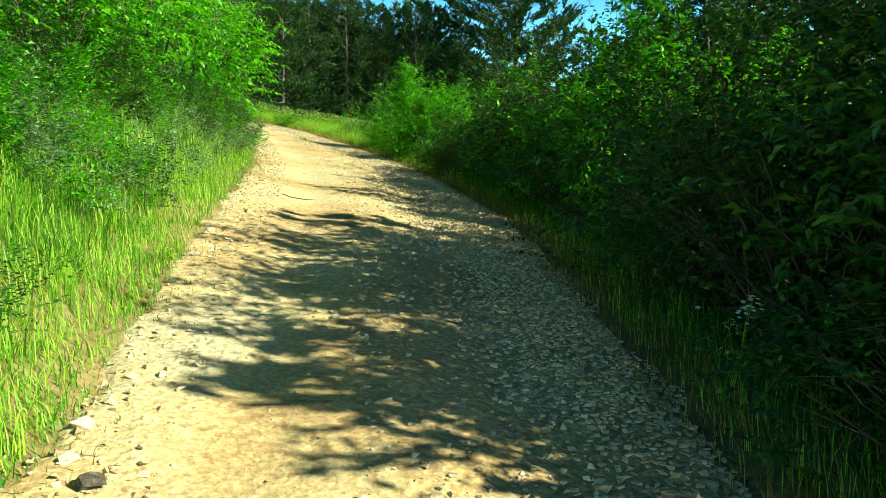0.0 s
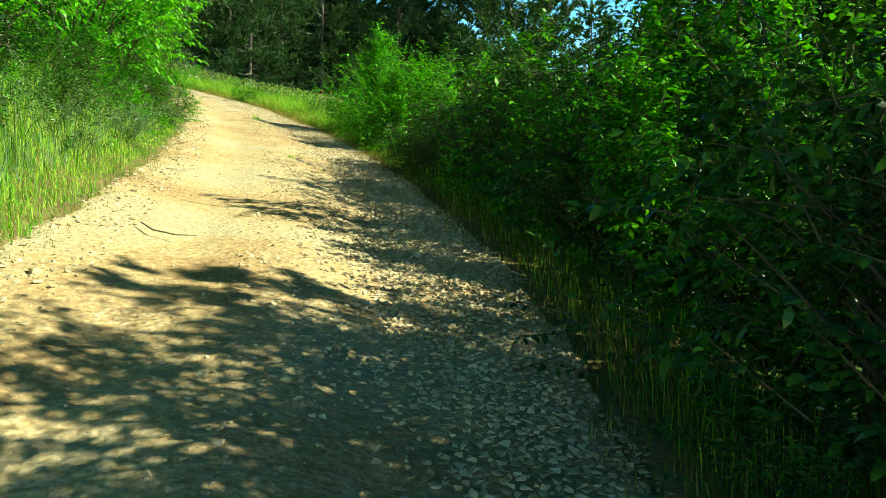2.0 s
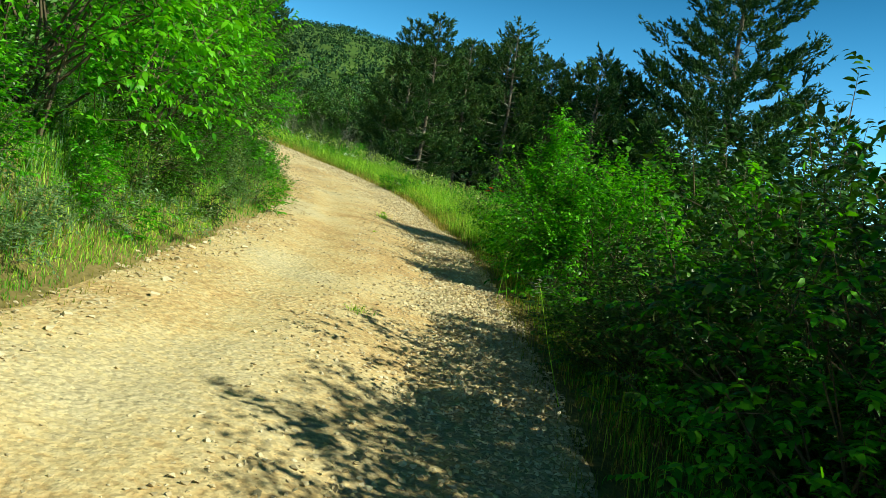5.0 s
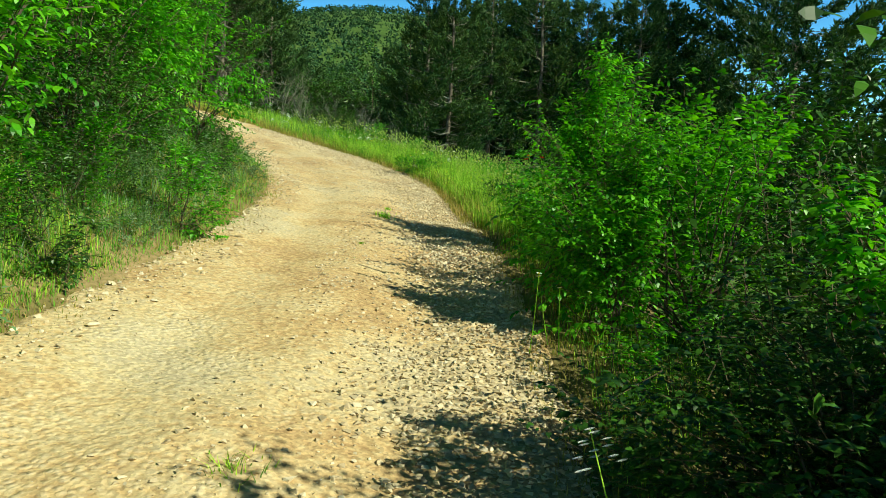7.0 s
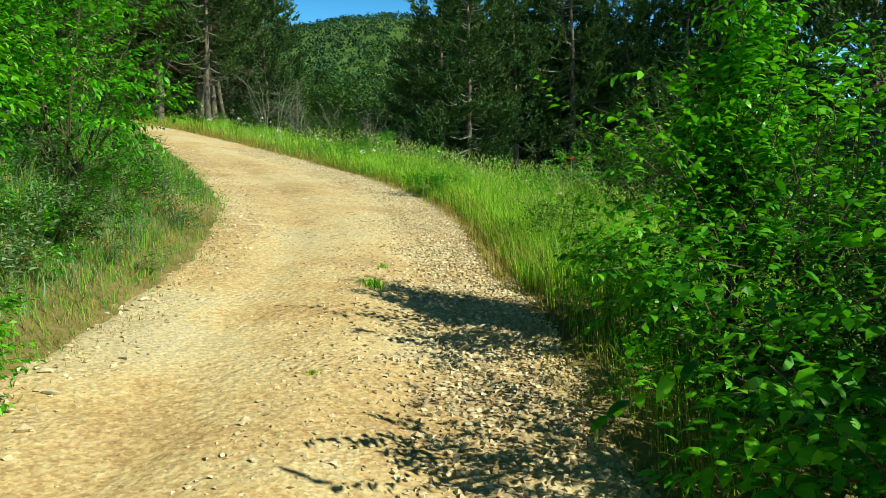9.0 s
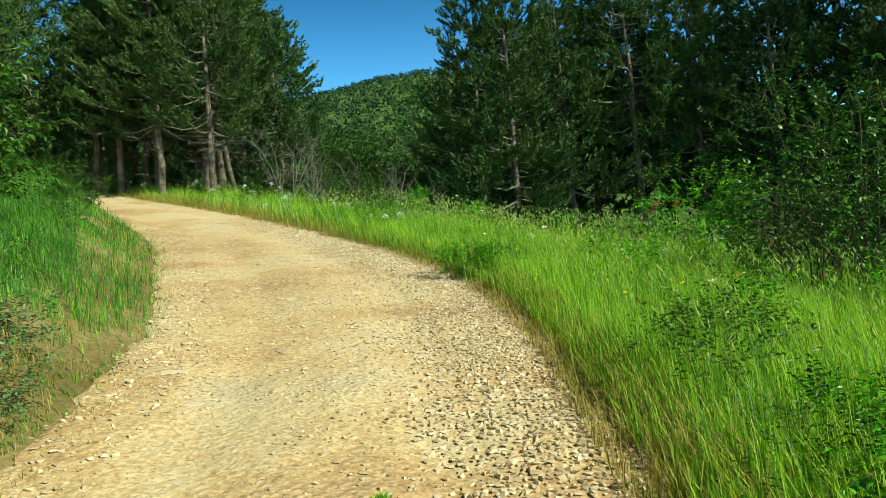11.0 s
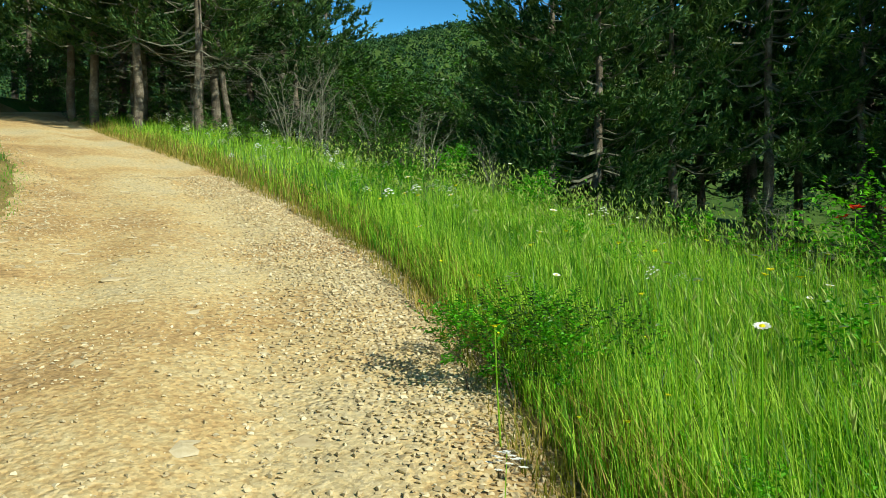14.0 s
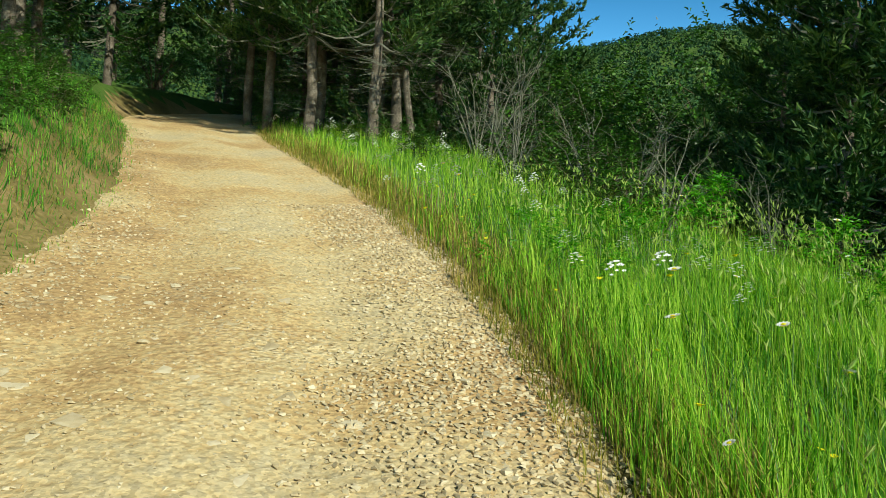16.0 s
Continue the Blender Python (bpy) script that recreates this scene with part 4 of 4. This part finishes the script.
# leafy herbs on the bank and at the meadow's edge
herbs = [bush(bush_meshes(131 + i, 0.55, 0.30, 62, 8, (0.040, 0.042, 0.036)[i], mat, 0.1, low=0.8), label, "herb") for i, (mat, label) in enumerate([
    (LEAF, "low bright green leafy herb among the grass"), (GRASS_GREY, "low grey-green sage-like herb on the bank"), (LEAF_DARK_SHADE, "low dark green leafy herb among the grass")])]
for kind, count, y0, y1, e0, e1, side in [(0, 70, 0, 27, 0.5, 2.8, -1), (1, 70, 5, 27, 0.3, 2.4, -1), (2, 50, 0, 27, 0.5, 2.6, -1), (0, 26, 28, 37, 0.4, 4.0, 1), (1, 16, 20, 28, 0.6, 2.4, -1), (2, 8, 20, 28, 0.8, 2.4, -1), (2, 26, 0, 27, 0.8, 2.8, -1), (2, 22, -1, 26, 0.5, 1.5, 1), (0, 10, 5, 26, 0.5, 1.3, 1), (2, 5, 26, 28, 0.6, 2.0, 1), (2, 10, 28, 42, 0.8, 3.0, -1), (2, 30, 2, 27, 1.2, 2.6, -1), (0, 16, 2, 27, 1.4, 2.6, -1)]:
    for x, y, e in zip(*strewn(rng, count, y0, y1, e0, e1, side)):
        placed(herbs[kind], x, y, random.uniform(0.7, 1.5), random.uniform(0, 6.28), 0.03, random.uniform(0.7, 1.1), "herbs beside the track")
for kind, x, y, scale in [(0, -7.42, 32.6, 1.0), (2, -7.2, 32.8, 1.0), (0, -7.55, 33.0, 0.8), (0, -7.1, 32.5, 1.1), (2, -6.9, 32.9, 1.1), (0, -6.75, 32.6, 1.0), (2, -7.25, 33.2, 1.0), (0, -6.95, 33.2, 1.0)]:
    placed(herbs[kind], x, y, scale, 1.0, 0.03, 1.0, "herbs beside the track")
away(*herbs)


# ---- stones ----
def stone_shape(seed, corners=10):
    """An angular stone about one metre across, as (verts, faces)."""
    rng = np.random.default_rng(seed)
    bm = bmesh.new()
    for p in unit(rng.normal(size=(corners, 3))) * [0.55, 0.42, 0.27] * rng.uniform(0.8, 1.1, (corners, 1)):
        bm.verts.new(p)
    bmesh.ops.convex_hull(bm, input=bm.verts)
    bmesh.ops.triangulate(bm, faces=bm.faces)
    bmesh.ops.recalc_face_normals(bm, faces=bm.faces)
    loose_verts = [w for w in bm.verts if not w.link_faces]
    bmesh.ops.delete(bm, geom=loose_verts, context="VERTS")
    bm.verts.index_update()
    out = np.array([w.co[:] for w in bm.verts]), np.array([[w.index for w in g.verts] for g in bm.faces])
    bm.free()
    return out


def track_points(rng, count, y0, y1, d0, d1, bias=1.0):
    """Points on the track; d runs from -1 at its left edge to 1 at its right."""
    i = rng.choice(np.flatnonzero((LINE[:, 1] > y0) & (LINE[:, 1] < y1)), count)
    u = d0 + (d1 - d0) * rng.random(count) ** bias
    d, j = u * LINE[i, 2], rng.uniform(-0.1, 0.1, count)
    x = LINE[i, 0] + d * AHEAD[i, 1] + j * AHEAD[i, 0]
    y = LINE[i, 1] - d * AHEAD[i, 0] + j * AHEAD[i, 1]
    dd, w, z, _ = off_track(x, y)
    return site(x, y, np.maximum(track_height(x, y, dd, w, z), np.where(np.abs(dd) > w, land(x, y, (dd, w, z, _)) - 0.02, -9))), x, y


SHAPES = [stone_shape(200 + i, 7) for i in range(8)]
LARGE = [stone_shape(220 + i, 12) for i in range(8)]
rng = np.random.default_rng(140)
lots = [(9000, -2, 27, -0.2, 0.6, 0.016, 0.06), (9000, -2, 42, -1.18, -0.7, 0.016, 0.07), (8000, -2, 42, -1, 1, 0.012, 0.04), (16000, 27, 38, -1, 0.5, 0.012, 0.045)]
heaps = []
for count, y0, y1, d0, d1, small, large in lots:
    at, x, y = track_points(rng, count, y0, y1, d0, d1)
    keep = rough2(x, y, 0.6, 41) + rng.uniform(-0.5, 1.0, count) > 0.1
    heaps.append((at[keep], small + (large - small) * rng.random(keep.sum()) ** 1.8))
# the downhill side is packed stone beside stone, thinning out towards the wheel track
for s0, s1, gap in [(12.0, 43.0, 0.046), (43.0, 57.0, 0.037)]:
    su, du = np.meshgrid(np.arange(s0, s1, gap), np.arange(0.1, 2.3, gap), indexing="ij")
    su, du = su.ravel() + rng.normal(0, gap * 0.24, su.size), du.ravel() + rng.normal(0, gap * 0.24, du.size)
    cx, cy, wide, lift = (np.interp(su, ALONG, LINE[:, i]) for i in range(4))
    ax, ay = np.interp(su, ALONG, AHEAD[:, 0]), np.interp(su, ALONG, AHEAD[:, 1])
    x, y = cx + du * ay, cy - du * ax
    share = smooth(0.15, 0.75, du / wide + 0.35 * rough2(x, y, 0.9, 43)) * 0.95
    keep = (rng.random(len(x)) < share) & (du < wide + 0.14 + 0.16 * rough2(x, y, 0.5, 44))
    x, y, du, wide, lift = x[keep], y[keep], du[keep], wide[keep], lift[keep]
    heaps.append((site(x, y, np.maximum(track_height(x, y, du, wide, lift), np.where(du > wide, land(x, y) - 0.015, -9))), gap * rng.uniform(0.75, 1.55, len(x))))
pieces = []
for at, size in heaps:
    kind = rng.integers(0, 8, len(at))
    a = rng.uniform(0, 6.28, len(at))
    for k, (sv, sf) in enumerate(SHAPES):
        q = kind == k
        c, sn, z = np.cos(a[q])[:, None], np.sin(a[q])[:, None], size[q][:, None]
        v = np.stack([sv[None, :, 0] * c - sv[None, :, 1] * sn, sv[None, :, 0] * sn + sv[None, :, 1] * c, sv[None, :, 2] + 0 * c], -1) * z[..., None] + at[q][:, None] + np.array([0, 0, 0.10]) * z[..., None]
        f = sf[None] + len(sv) * np.arange(q.sum())[:, None, None]
        pieces.append((v.reshape(-1, 3), f.reshape(-1, 3)))
v, f = stack(pieces)
tagged(new("gravel", mesh_of("gravel", v, f, STONE)), "loose pale limestone gravel strewn over the track", "gravel", kind="stuff")
stone_meshes = [mesh_of("stone", sv, sf, STONE) for sv, sf in LARGE]
for count, y0, y1, d0, d1, small, large in [(110, 1, 27, 0.4, 1.0, 0.05, 0.09), (60, 27, 36, 0.5, 1.0, 0.05, 0.09), (60, 1, 36, -0.3, 0.35, 0.04, 0.08), (60, 1, 30, -1.05, -0.75, 0.05, 0.12)]:
    at, x, y = track_points(rng, count, y0, y1, d0, d1)
    for p in at:
        ob = new("stone", random.choice(stone_meshes))
        z = random.uniform(small, large)
        ob.matrix_world = Matrix.LocRotScale(Vector(p) + Vector((0, 0, 0.1 * z)), Euler((0, 0, random.uniform(0, 6.28))), (z, z, z))
        ob.parent = road
for x, y, size, flat in [(-1.15, 2.6, 0.13, 1.0)]:
    rock = tagged(new("rock", mesh_of("rock", *LARGE[2], BARK)), "small dark grey rock lying on the track", "rock")
    rock.matrix_world = Matrix.LocRotScale(Vector(site(x, y, 0.0)[0]) + Vector((0, 0, 0.03)), Euler((0, 0, 0.6)), (size, size, size * flat))
# flat ledges of bedrock worn level with the track
at, x, y = track_points(rng, 110, 27, 38, -0.95, 0.5)
for p in at:
    ob = new("stone", random.choice(stone_meshes))
    z = random.uniform(0.1, 0.26)
    ob.matrix_world = Matrix.Translation(Vector(p) - Vector((0, 0, 0.004))) @ SITE.to_3x3().to_4x4() @ Matrix.LocRotScale(None, Euler((0, 0, random.uniform(0, 6.28))), (z, z, z * 0.2))
    ob.parent = road
# pale boulders under the pines
for x, y, size in [(-12.0, 52.0, 0.9), (-10.5, 53.0, 0.7), (-9.2, 52.2, 1.0), (-8.0, 51.0, 0.8), (-13.2, 51.0, 0.6), (-7.0, 52.5, 0.9), (-11.0, 51.2, 0.5), (-5.6, 51.4, 0.7)]:
    ob = tagged(new("boulder", random.choice(stone_meshes)), "pale limestone boulder lying under the pines", "boulder", "boulders under the pines")
    ob.matrix_world = Matrix.LocRotScale(Vector(spot(x, y)) + Vector((0, 0, 0.05)), Euler((0, 0, random.uniform(0, 6.28))), (size, size, size))


def tuft(x, y, blades_count, size, seed):
    """A small tuft of grass growing on the track."""
    rng = np.random.default_rng(seed)
    a = rng.uniform(0, 6.28, blades_count)
    q = site(x + rng.normal(0, size * 0.4, blades_count), y + rng.normal(0, size * 0.4, blades_count), np.full(blades_count, 0.1))
    v, f = blades(q, rng.uniform(0.4, 1.0, blades_count) * size, np.stack([np.cos(a), np.sin(a)], 1), np.full(blades_count, 0.008), rng.uniform(0.2, 1.0, blades_count))
    return tagged(new("grass_tuft", mesh_of("grass_tuft", v, f, GRASS)), "small green grass tuft growing on the track", "grass", "tufts on the track")


for i, (x, y, size) in enumerate([(-4.88, 24.95, 0.16), (-2.28, 16.7, 0.16), (-4.2, 22.5, 0.06), (-3.9, 21.6, 0.05), (-5.2, 25.9, 0.06)]):
    tuft(x, y, 90, size, 300 + i)
twig = tube(site([-2.2, -2.05, -1.85, -1.7], [10.1, 9.95, 9.9, 9.95], [0.2, 0.19, 0.19, 0.2]), [0.006, 0.007, 0.006, 0.003], 5)
tagged(new("twig", mesh_of("twig", *twig, TWIG)), "thin bent dry twig lying on the track", "twig")
